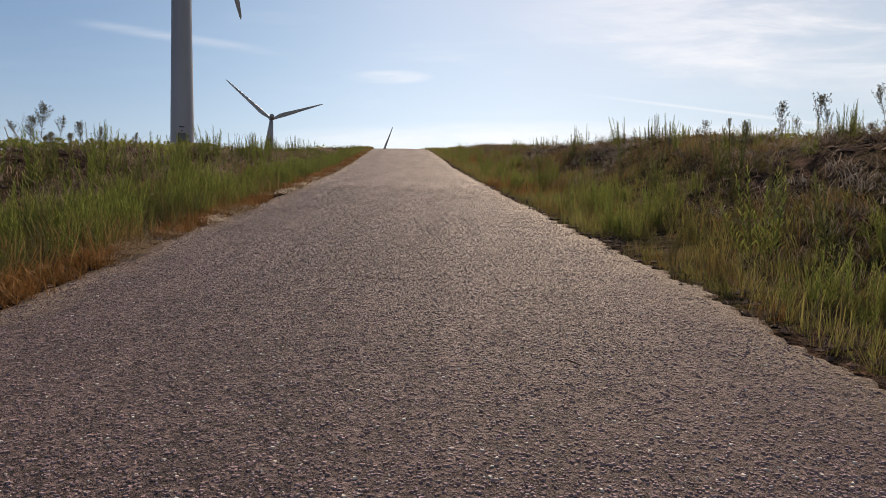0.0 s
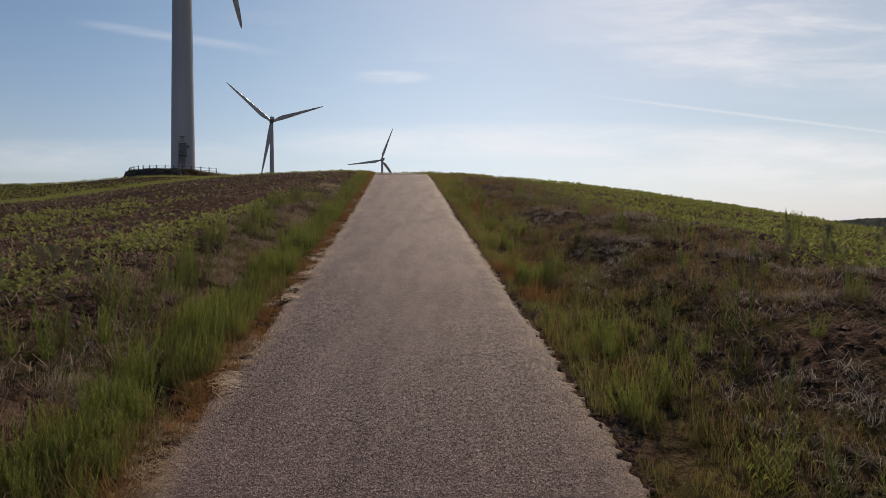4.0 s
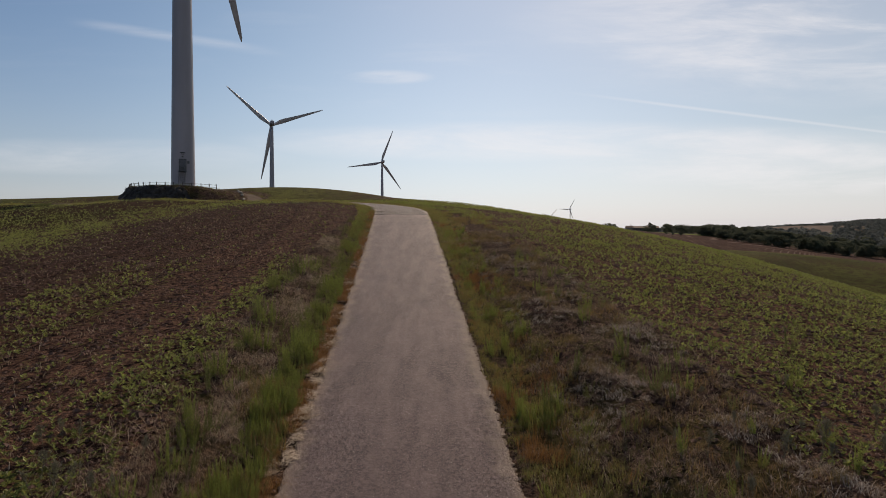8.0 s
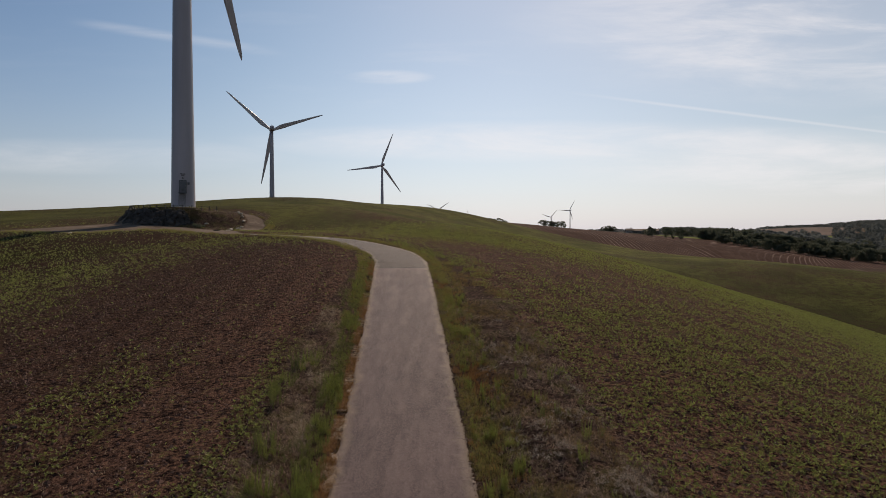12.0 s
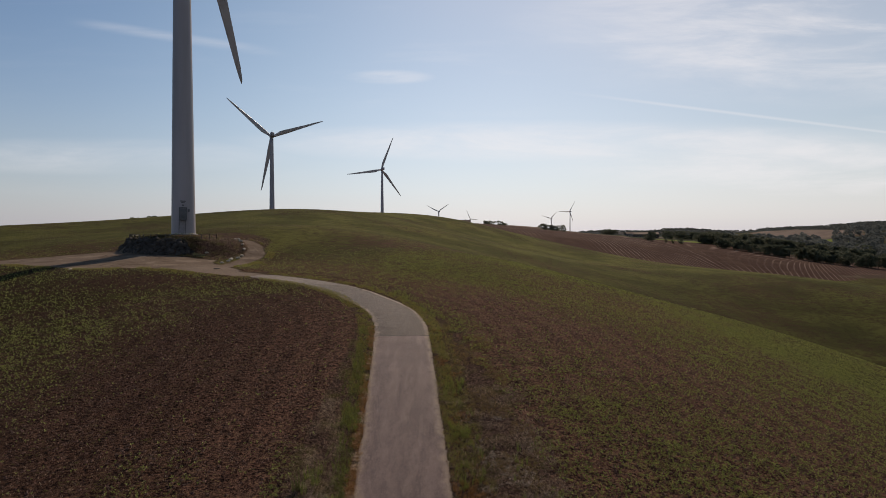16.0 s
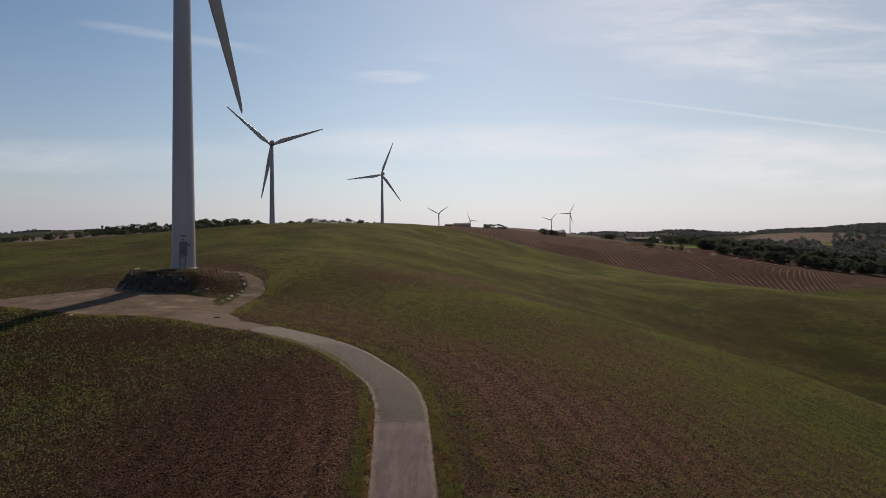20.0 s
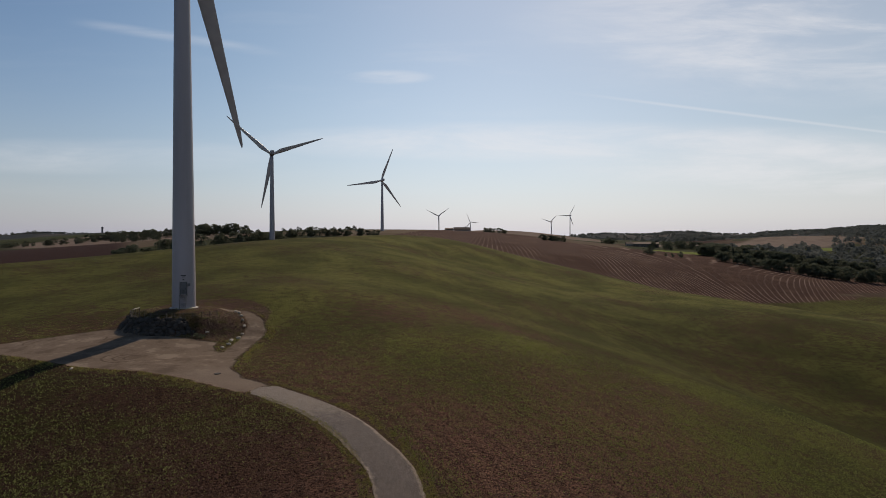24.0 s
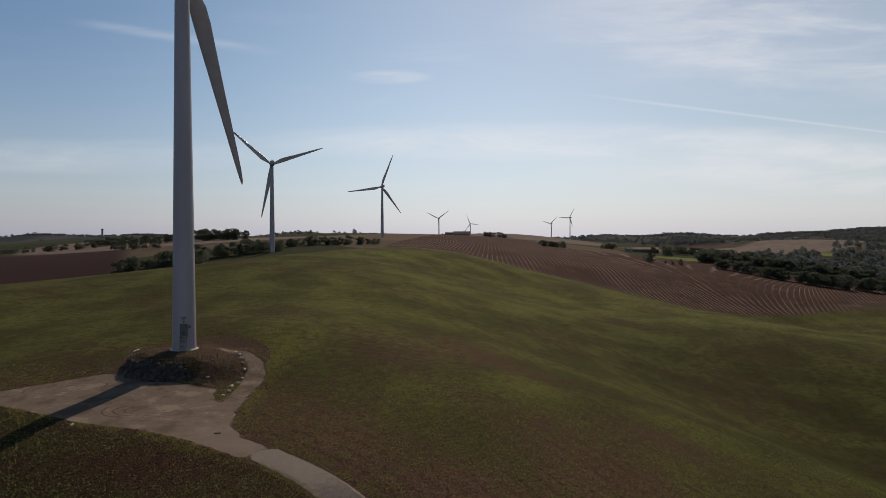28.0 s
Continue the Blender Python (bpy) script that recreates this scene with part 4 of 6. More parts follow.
for row in range(6):
    deg = -60 + row * 1.5 + rng.uniform(0, 3)
    while deg < 35 - row * 1.5:
        r = 10.9 - row * 0.27
        x, y = rim(deg, r + rng.uniform(-0.2, 0.2))
        foot = ground_at(*rim(deg, 11.3))
        size = rng.uniform(0.6, 1.05)
        z = foot + 0.15 + row * 0.64 * (TOWER[2] - 0.9 - foot) / 3.6 + rng.uniform(-0.12, 0.12)
        if z < TOWER[2] - 0.7:
            ob = new("boulder", rng.choice(DARKROCKS))
            ob.parent = wall
            ob.matrix_world = pose(x, y, z, rng.uniform(-40, 40), rng.uniform(-40, 40), deg + rng.uniform(-40, 40)) @ Matrix.Diagonal((size * 0.95, size * 1.1, size * rng.uniform(0.95, 1.15), 1))
        deg += size * 5.0 * rng.uniform(0.85, 1.12)
bpy.context.view_layer.update()

for x, y in along([(-39.2, 112.5), (-36.6, 109.8), (-35.2, 106.0), (-35.0, 102.5), (-35.4, 99.0), (-35.6, 96.0), (-35.3, 94.3)], 1.95):
    s = rng.uniform(0.45, 0.75)
    x, y = x + rng.uniform(-0.3, 0.3), y + rng.uniform(-0.3, 0.3)
    ob = new("kerb_stone", rng.choice(PALEROCKS))
    ob.matrix_world = pose(x, y, ground_at(x, y) + s * 0.18, rng.uniform(-15, 15), rng.uniform(-15, 15), rng.uniform(0, 360)) @ Matrix.Diagonal((s, s, s * 0.75, 1))
    tagged(ob, "pale limestone block lining the gravel ramp", "stone", "stones along the ramp")
for x, y, s in ((-51.0, 81.9, 0.5), (-40.5, 102.6, 0.6)):
    ob = new("loose_stone", rng.choice(PALEROCKS))
    ob.matrix_world = pose(x, y, ground_at(x, y) + s * 0.15, 5, 8, rng.uniform(0, 360)) @ Matrix.Diagonal((s, s, s * 0.6, 1))
    tagged(ob, "pale loose stone lying at the yard's edge", "stone", "loose stones")

_c = bmesh.new()
bmesh.ops.create_cone(_c, cap_ends=True, segments=20, radius1=0.42, radius2=0.40, depth=0.08)
cover = part("drain_cover", _c, ROCK)
cover.matrix_world = pose(-29.3, 77.5, ground_at(-29.3, 77.5) + 0.03)
tagged(cover, "round dark iron drain cover set in the gravel", "drain cover")

fence = empty("fence", pose(CX, CY - 9.2, TOWER[2]), "low weathered post-and-rail fence round the mound's rim", "fence")
last = None
for i in range(19):
    deg = -95 + i * 8.6 + rng.uniform(-1, 1)
    x, y = rim(deg, 9.25)
    z = ground_at(x, y)
    pale = i < 3
    bm = lathe([(0.075, -0.2), (0.075, 0.98), (0.06, 1.04)], 9)
    ob = part("post", bm, TIMBER, fence)
    ob.matrix_world = pose(x, y, z, rng.uniform(-4, 4), rng.uniform(-4, 4), 0)
    top = Vector((x, y, z + 0.86))
    if last and i != 9:
        for drop in (0.0, 0.42):
            if pale and drop:
                continue
            a, b = last - Vector((0, 0, drop)), top - Vector((0, 0, drop))
            bm = bmesh.new()
            w = 0.16 if pale else 0.07
            box(bm, (w, (b - a).length + 0.1, w * 0.7))
            rail = part("rail", bm, RAILWOOD if pale else TIMBER, fence, "bleached rail" if pale else "")
            rail.matrix_world = Matrix.Translation((a + b) / 2 + Vector((0, -0.09, 0))) @ (b - a).to_track_quat("Y", "Z").to_matrix().to_4x4()
    last = top

# -- farm buildings, water tower --


def gable(name, x, y, turn, long, wide, eave, ridge, wallmat, label, windows, chimney=True, sink=1.0):
    z = ground_at(x, y) - 0.3
    b = empty(name, pose(x, y, z, 0, 0, turn), label, name.replace("_", " "))
    L, W = long / 2, wide / 2
    part("wall", loft([[Vector((s * L, -W, -sink)), Vector((s * L, W, -sink)), Vector((s * L, W, eave)), Vector((s * L, 0, ridge)), Vector((s * L, -W, eave))] for s in (-1, 1)]), wallmat, b)
    for sy in (-1, 1):
        o, t = 0.5, 0.25
        drop = (ridge - eave) / W * o
        part("roof", loft([[Vector((s * (L + o), 0, ridge + 0.02)), Vector((s * (L + o), 0, ridge + t)), Vector((s * (L + o), sy * (W + o), eave - drop + t)), Vector((s * (L + o), sy * (W + o), eave - drop + 0.02))] for s in (-1, 1)]), ROOFTILE, b, "brown tiled roof slope")
    for i in range(windows):
        wx = -L + long * (i + 0.5) / windows
        high = 1.5 if i % 3 != 1 else 2.2
        w = part("window" if i % 3 != 1 else "door", boxes([((1.2, 0.12, high), (wx, -W - 0.03, 1.9 if i % 3 != 1 else 1.1), 0)]), GLASS, b)
        part("surround", boxes([((0.14, 0.1, high + 0.3), (wx + s * 0.68, -W - 0.06, 1.9 if i % 3 != 1 else 1.1), 0) for s in (-1, 1)] + [((1.5, 0.1, 0.15), (wx, -W - 0.06, (1.9 if i % 3 != 1 else 1.1) + high / 2 + 0.08), 0)]), CEMENT, w)
    if chimney:
        part("chimney", boxes([((0.9, 0.7, 2.2), (L * 0.5, 0.4, ridge + 0.7), 0), ((1.1, 0.9, 0.2), (L * 0.5, 0.4, ridge + 1.8), 0)]), RENDERWALL, b)
    return b


gable("farmhouse", 35, 1118, 6, 30, 11, 3.6, 7.6, RENDERWALL, "pale rendered farmhouse with a low tiled roof on the ridge", 7)
gable("outbuilding", 11, 1112, 4, 14, 9, 3.2, 5.0, BARNWALL, "dark low outbuilding beside the farmhouse", 3, False)
gable("barn", 283, 852, -12, 44, 13, 4.6, 7.2, BARNWALL, "long dark barn among trees beyond the ploughed field", 8, False, 6)
gable("cottage", 262, 842, -6, 9, 8, 4.0, 6.4, RENDERWALL, "small pale farm cottage at the end of the barn", 3, True, 6)
gable("shed", 352, 880, 10, 18, 10, 3.6, 5.6, BARNWALL, "dark tiled shed behind garden trees", 3, False, 6)
gable("villa", 965, 1640, 15, 16, 10, 5.5, 8.0, RENDERWALL, "pale distant house on a stubble hill", 4)

wx, wy = (181 - 784) / 1060 * 2850, 2850.0
wt = empty("water_tower", pose(wx, wy, ground_at(wx, wy)), "grey concrete water tower on the far ridge", "water tower")
part("shaft", lathe([(4.2, -3), (3.9, 36)], 20), TANKWALL, wt, shade=True)
part("tank", lathe([(3.9, 35.5), (5.4, 37), (5.4, 42), (5.0, 42.6)], 20), TANKWALL, wt, shade=True)
part("hatch", lathe([(0.8, 42.4), (0.8, 44)], 10), DARKMETAL, wt)

# -- trees --


def leaf_cards(centres, radii, per, size, rs):
    """Small bent leaf clumps over a set of lobes."""
    V, F = [], []
    for c, r in zip(centres, radii):
        for _ in range(per):
            d = rs.normal(size=3)
            d /= np.linalg.norm(d)
            d[2] = d[2] if d[2] > -0.6 else -d[2]
            p = np.array(c) + d * r * rs.uniform(0.7, 1.08) * np.array((1, 1, 0.85))
            a, b = np.linalg.qr(rs.normal(size=(3, 2)))[0].T * size * rs.uniform(0.6, 1.3)
            mid = d * size * 0.25
            k = len(V)
            V += [p - a, p - b * 0.8 + mid, p + a * 0.9, p + b * 0.8 + mid]
            F += [(k, k + 1, k + 2), (k, k + 2, k + 3)]
    return np.array(V), np.array(F)


def tree_meshes(seed, high, broad, lobes, per, size):
    """A tapered forked trunk, and a crown of leaf clumps on uneven lobes."""
    rs = np.random.default_rng(seed)
    cen, rad = [], []
    for i in range(lobes):
        a, k = rs.uniform(0, 6.283), rs.uniform(0, 1)
        z = high * (0.09 + 0.8 * k)
        spread = broad * (0.28 + 0.5 * math.sin(math.pi * min(1, 0.15 + 0.85 * (1 - k)))) * rs.uniform(0.35, 1)
        cen.append((spread * math.cos(a), spread * math.sin(a), z))
        rad.append(broad * rs.uniform(0.2, 0.36) * (1.15 - 0.4 * k))
    V, F = leaf_cards(cen, rad, per, size, rs)
    crown = mesh_object("crown", V, F, FOLIAGE)
    bm = lathe([(high * 0.035, -0.6), (high * 0.025, high * 0.15), (high * 0.016, high * 0.45), (high * 0.006, high * 0.8)], 8)
    for c in cen[:6]:
        a, b = Vector((0, 0, high * 0.25)), Vector(c)
        limb = lathe([(high * 0.012, 0), (high * 0.004, (b - a).length)], 5)
        bmesh.ops.transform(limb, matrix=Matrix.Translation(a) @ (b - a).to_track_quat("Z", "Y").to_matrix().to_4x4(), verts=limb.verts)
        me = bpy.data.meshes.new("tmp")
        limb.to_mesh(me)
        limb.free()
        bm.from_mesh(me)
        bpy.data.meshes.remove(me)
    trunk = part("trunk", bm, BARK)
    pair = trunk.data, crown.data
    bpy.data.objects.remove(trunk)
    bpy.data.objects.remove(crown)
    return pair


TREES = [tree_meshes(11 + i, 10, b, n, 84, 0.44) for i, (b, n) in enumerate(((8, 15), (6.5, 13), (9.5, 17), (5, 12), (7.5, 14)))]
BUSHES = [tree_meshes(31 + i, 4, b, n, 34, 0.36) for i, (b, n) in enumerate(((5, 10), (6, 12), (4.4, 9)))]


def tree(x, y, size, kind, label, group, sink=0.2):
    t = empty("tree" if kind is TREES else "bush", pose(x, y, ground_at(x, y) - sink, 0, 0, rng.uniform(0, 360)) @ Matrix.Scale(size, 4), label, "tree" if kind is TREES else "bush", group)
    trunk, crown = rng.choice(kind)
    for name, me in (("trunk", trunk), ("crown", crown)):
        ob = new(name, me)
        ob.parent = t
    return t


def ray_place(u, d):
    return (u - 784) / 1060 * d, d


def row_of_trees(a, b, n, low, high, kind, label, group, jitter):
    for i in range(n):
        k = (i + rng.uniform(-0.4, 0.4)) / max(1, n - 1)
        x, y = a[0] + (b[0] - a[0]) * k + rng.uniform(-jitter, jitter), a[1] + (b[1] - a[1]) * k + rng.uniform(-jitter, jitter)
        tree(x, y, rng.uniform(low, high), kind, label, group)


row_of_trees((-207, 378), (-168, 405), 11, 0.85, 1.4, TREES, "dark leafy tree in a hedge below the crest", "hedge trees", 4)
row_of_trees((-178, 445), (-128, 470), 14, 0.6, 1.1, TREES, "dark leafy tree in a hedge below the crest", "hedge trees", 4)
row_of_trees((-146, 505), (-60, 545), 34, 0.5, 0.85, TREES, "dark leafy tree in a hedge behind the hill", "hedgerow trees", 5)
row_of_trees((-500, 842), (-396, 884), 26, 0.8, 1.3, TREES, "dark tree at the edge of a stubble field", "trees by the stubble field", 6)
row_of_trees((-374, 905), (-300, 905), 16, 1.2, 1.9, TREES, "tall dark tree at the edge of a stubble field", "trees by the stubble field", 6)
row_of_trees((-565, 742), (-465, 800), 18, 0.55, 0.9, TREES, "dark tree along a field track", "trees along the track", 7)
row_of_trees((-330, 620), (-265, 560), 8, 0.7, 1.1, TREES, "dark tree beside a ploughed slope", "trees by the slope", 8)
row_of_trees((78, 1135), (122, 1150), 9, 0.8, 1.1, TREES, "rounded dark tree near the farmhouse", "farmhouse trees", 4)
row_of_trees((126, 778), (155, 782), 13, 0.55, 0.85, TREES, "dark tree in a clump on the slope", "slope clump", 6)
row_of_trees((238, 900), (262, 905), 6, 0.6, 0.9, TREES, "small dark tree on the slope", "slope clump", 5)
row_of_trees((300, 835), (395, 840), 20, 0.75, 1.15, TREES, "dark garden tree beside the barn", "barn trees", 9)
for px, py, h in ((208, 608, 0.95), (214, 612, 0.8), (281, 748, 1.1), (289, 756, 1.0), (241, 608, 0.6), (226, 606, 0.35), (233, 607, 0.42), (312, 706, 1.3), (306, 690, 1.2), (318, 700, 1.25)):
    tree(px, py, h, TREES, "dark garden tree beside the barn and its meadow", "barn trees")
for a, b, n in (((286, 612), (313, 556), 15), ((313, 556), (345, 532), 13), ((345, 532), (402, 536), 16)):
    row_of_trees(a, b, n, 0.75, 1.2, TREES, "dark tree at the front of the belt below the ploughed field", "tree belt", 4)
row_of_trees((296, 690), (450, 590), 84, 0.9, 1.35, TREES, "tall dark tree in the belt below the ploughed field", "tree belt", 9)
row_of_trees((330, 735), (560, 640), 76, 0.9, 1.4, TREES, "tall dark tree in the belt below the ploughed field", "tree belt", 16)
row_of_trees(ray_place(0, 2550), ray_place(70, 2550), 6, 1.0, 1.3, TREES, "lone tree on the skyline ridge", "skyline trees", 20)


def woods():
    """Far woods, joined; distance haze is part of their colour."""
    rs = np.random.default_rng(5)
    small = leaf_cards([(0, 0, 6), (2.5, 1, 4.5), (-2.3, -1, 5), (0.5, 2, 8), (-1, -2.5, 3.5)], [3.2, 2.4, 2.6, 2.2, 2.2], 32, 0.85, rs)
    spots = []
    for u, d, su, sd, n in ((1330, 730, 60, 16, 70), (1430, 690, 60, 18, 90), (1530, 650, 50, 22, 50), (1480, 850, 90, 60, 45), (1540, 800, 50, 60, 22), (1560, 1050, 60, 60, 26), (1545, 1800, 70, 90, 90), (1400, 2500, 170, 150, 260), (1540, 2250, 60, 110, 130), (1200, 2850, 200, 80, 110), (60, 2600, 130, 60, 70), (300, 2800, 150, 60, 80), (640, 2850, 130, 60, 70), (1500, 1950, 160, 140, 60), (1230, 1500, 60, 50, 40), (1300, 2300, 200, 160, 110),
                            (1120, 2500, 150, 160, 60), (560, 1500, 90, 120, 50), (200, 1700, 120, 120, 60), (1560, 1350, 60, 140, 70), (1000, 2900, 260, 60, 60), (500, 2900, 300, 60, 50)):
        for _ in range(n):
            spots.append(ray_place(u + rs.normal() * su * 0.6, d + rs.normal() * sd * 0.6))
    P = np.array(spots)
    back = P[:, 1] > 1900
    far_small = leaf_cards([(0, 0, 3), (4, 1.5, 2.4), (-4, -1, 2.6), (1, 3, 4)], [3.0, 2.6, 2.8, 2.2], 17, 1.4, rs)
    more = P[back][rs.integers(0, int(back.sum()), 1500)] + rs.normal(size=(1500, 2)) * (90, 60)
    for name, (V, F), P, low, high, label in (("woodland", small, P[~back], 0.8, 1.6, "woods in the valley behind the fields, haze put into their colour"),
                                              ("hazy_far_woods", far_small, np.r_[P[back], more], 0.8, 1.5, "woods along the distant hills, blue haze put into their colour")):
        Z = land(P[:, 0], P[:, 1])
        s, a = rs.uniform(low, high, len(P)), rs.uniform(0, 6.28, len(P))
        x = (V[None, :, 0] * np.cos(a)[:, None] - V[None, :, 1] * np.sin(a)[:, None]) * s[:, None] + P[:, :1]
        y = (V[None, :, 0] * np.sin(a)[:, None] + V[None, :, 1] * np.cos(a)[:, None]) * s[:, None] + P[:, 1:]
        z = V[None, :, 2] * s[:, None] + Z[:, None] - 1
        ob = mesh_object(name, np.stack([x, y, z], 2).reshape(-1, 3), (F[None] + len(V) * np.arange(len(P))[:, None, None]).reshape(-1, 3), HAZEWOOD)
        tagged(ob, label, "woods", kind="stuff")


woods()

# -- plants --


class Sheaf:
    """Collects triangles of one plant."""

    def __init__(self, seed):
        self.v, self.f, self.r = [], [], np.random.default_rng(seed)

    def blade(self, p, a, high, wide, bend, lean=0.0):
        k = len(self.v)
        d, s = np.array((math.cos(a), math.sin(a), 0)), np.array((-math.sin(a), math.cos(a), 0)) * wide / 2
        p = np.array(p, float)
        m = p + d * high * (bend * 0.3 + lean * 0.5) + np.array((0, 0, high * 0.58))
        t = p + d * high * (bend + lean) + np.array((0, 0, high * (1 - 0.45 * bend)))
        self.v += [p - s, p + s, m - s * 0.8, m + s * 0.8, t]
        self.f += [(k, k + 1, k + 2), (k + 1, k + 3, k + 2), (k + 2, k + 3, k + 4)]

    def leaf(self, p, d, long, wide, fold=0.15):
        k = len(self.v)
        p, d = np.array(p, float), np.array(d, float) / np.linalg.norm(d)
        s = np.cross(d, (0, 0, 1.0)) + 1e-4
        s = s / np.linalg.norm(s) * wide / 2
        up = np.array((0, 0, long * fold))
        self.v += [p, p + d * long * 0.45 + s + up, p + d * long, p + d * long * 0.45 - s + up]
        self.f += [(k, k + 1, k + 2), (k, k + 2, k + 3)]

    def stem(self, a, b, wide):
        k = len(self.v)
        a, b = np.array(a, float), np.array(b, float)
        for i in range(3):
            o = np.array((math.cos(2.094 * i), math.sin(2.094 * i), 0)) * wide / 2
            self.v += [a + o, b + o * 0.5]
        for i in range(3):
            p, q = k + 2 * i, k + 2 * ((i + 1) % 3)
            self.f += [(p, q, q + 1), (p, q + 1, p + 1)]

    def done(self):
        return np.array(self.v), np.array(self.f)


def tuft(seed, n, high, wide, bend, spread):
    s = Sheaf(seed)
    for _ in range(n):
        a, o, q = s.r.uniform(0, 6.28), s.r.uniform(0, 6.28), spread * s.r.uniform(0, 1) ** 0.5
        s.blade((q * math.cos(o), q * math.sin(o), -0.02), a, high * s.r.uniform(0.5, 1.1), wide, bend * s.r.uniform(0.3, 1.3))
    return s.done()


def leafy_weed(seed, stems, leaves, long):
    """Erect, finely leaved stems with short side shoots; unit height."""
    s = Sheaf(seed)
    for _ in range(stems):
        bx, by, h = s.r.normal() * 0.12, s.r.normal() * 0.12, s.r.uniform(0.6, 1.05)
        lx, ly = s.r.normal() * 0.09, s.r.normal() * 0.09
        s.stem((bx, by, 0), (bx + lx, by + ly, h), 0.012)
        for i in range(leaves):
            k = 0.06 + 0.94 * (i + s.r.uniform(0, 1)) / leaves
            a = i * 2.4 + s.r.uniform(-0.4, 0.4)
            p = np.array((bx + lx * k, by + ly * k, h * k))
            d = np.array((math.cos(a), math.sin(a), 0.5 + 1.0 * k))
            ln = long * (1.2 - 0.7 * k) * s.r.uniform(0.6, 1.25)
            s.leaf(p, d, ln, 0.075 * long)
            if i % 3 == 0:
                q = p + d / np.linalg.norm(d) * ln * 0.8
                for _ in range(3):
                    s.leaf(q, d + s.r.normal(size=3) * 0.7, ln * 0.6, 0.1 * long)
    return s.done()


def weed_clump_mesh(seed, stems, leaves, broad=1.0):
    """A bunch of upright stems with narrow ascending leaves; unit height."""
    s = Sheaf(seed + 500)
    for _ in range(stems):
        a, q, h = s.r.uniform(0, 6.28), 0.2 * s.r.uniform(0, 1) ** 0.6, s.r.uniform(0.5, 1.05)
        bx, by = q * math.cos(a), q * math.sin(a)
        lx, ly = bx * 0.7 + s.r.normal() * 0.05, by * 0.7 + s.r.normal() * 0.05
        s.stem((bx, by, 0), (bx + lx, by + ly, h), 0.014)
        for i in range(leaves):
            k = 0.12 + 0.9 * (i + s.r.uniform(0, 1)) / leaves
            t = i * 2.4 + s.r.uniform(-0.5, 0.5)
            ln = (0.135 - 0.06 * k) * s.r.uniform(0.6, 1.3)
            s.leaf((bx + lx * k, by + ly * k, h * k), (math.cos(t), math.sin(t), 0.9 + 1.3 * k), ln, 0.0135 * broad)
    return s.done()


def tangle(seed, n):
    """Short crooked twigs thrown together in a low heap; unit size."""
    s = Sheaf(seed + 700)
    for _ in range(n):
        p, a = s.r.normal(size=2) * 0.3, s.r.uniform(0, 6.28)
        s.blade((p[0], p[1], s.r.uniform(-0.05, 0.25)), a, s.r.uniform(0.25, 0.7), s.r.uniform(0.02, 0.05), s.r.uniform(0.4, 1.9), s.r.uniform(-0.3, 0.5))
    return s.done()


def straw_mat(seed):
    """Long stalks pressed flat, fanning out over the asphalt; roots at the origin, tips towards +x."""
    s = Sheaf(seed + 900)
    for _ in range(95):
        k, a = len(s.v), s.r.normal() * 0.55
        p = np.array((s.r.normal() * 0.05, s.r.normal() * 0.16, 0.015 + s.r.uniform(0, 0.05)))
        ln = s.r.uniform(0.12, 0.36)
        d, w = np.array((math.cos(a), math.sin(a), 0)) * ln, np.array((-math.sin(a), math.cos(a), 0)) * 0.0055
        m, t = p + d * 0.5 + np.array((0, 0, s.r.uniform(0.0, 0.03))), p + d + np.array((0, 0, 0.012 - p[2]))
        s.v += [p - w, p + w, m - w, m + w, t]
        s.f += [(k, k + 1, k + 2), (k + 1, k + 3, k + 2), (k + 2, k + 3, k + 4)]
    return s.done()


def flowering_weed(seed, branches, plume):
    """A tall bare stem with an open head of twigs and seed tufts; unit height."""
    s = Sheaf(seed)
    lean = s.r.normal(size=2) * 0.10
    s.stem((0, 0, 0), (lean[0], lean[1], 1.0), 0.014)
    for i in range(26):
        k, a = s.r.uniform(0.05, 0.75), s.r.uniform(0, 6.28)
        s.leaf((lean[0] * k, lean[1] * k, k), (math.cos(a), math.sin(a), 0.7), 0.09, 0.014)
    for i in range(branches):
        k = 0.5 + 0.48 * (i + 0.5) / branches
        a = i * 2.4 + s.r.uniform(-0.5, 0.5)
        ln = plume * (1.15 - k) * 1.7 * s.r.uniform(0.7, 1.2)
        p = np.array((lean[0] * k, lean[1] * k, k))
        q = p + np.array((math.cos(a) * ln * 0.75, math.sin(a) * ln * 0.75, ln * 1.5))
        s.stem(p, q, 0.006)
        for _ in range(24):
            e = p + (q - p) * s.r.uniform(0.3, 1.05) + s.r.normal(size=3) * 0.012
            s.leaf(e, s.r.normal(size=3) + np.array((0, 0, 0.6)), 0.042 * s.r.uniform(0.7, 1.4), 0.018)
    for _ in range(30):
        e = np.array((lean[0], lean[1], s.r.uniform(0.88, 1.04))) + s.r.normal(size=3) * 0.012
        s.leaf(e, s.r.normal(size=3) + np.array((0, 0, 0.6)), 0.032, 0.014)
    return s.done()


def seedling(seed, n):
    s = Sheaf(seed)
    for i in range(n):
        a = i * 6.28 / n + s.r.uniform(-0.5, 0.5)
        s.leaf((0, 0, 0.25 + 0.3 * s.r.uniform()), (math.cos(a), math.sin(a), s.r.uniform(0.1, 0.9)), s.r.uniform(0.4, 0.7), s.r.uniform(0.26, 0.42), 0.1)
    return s.done()


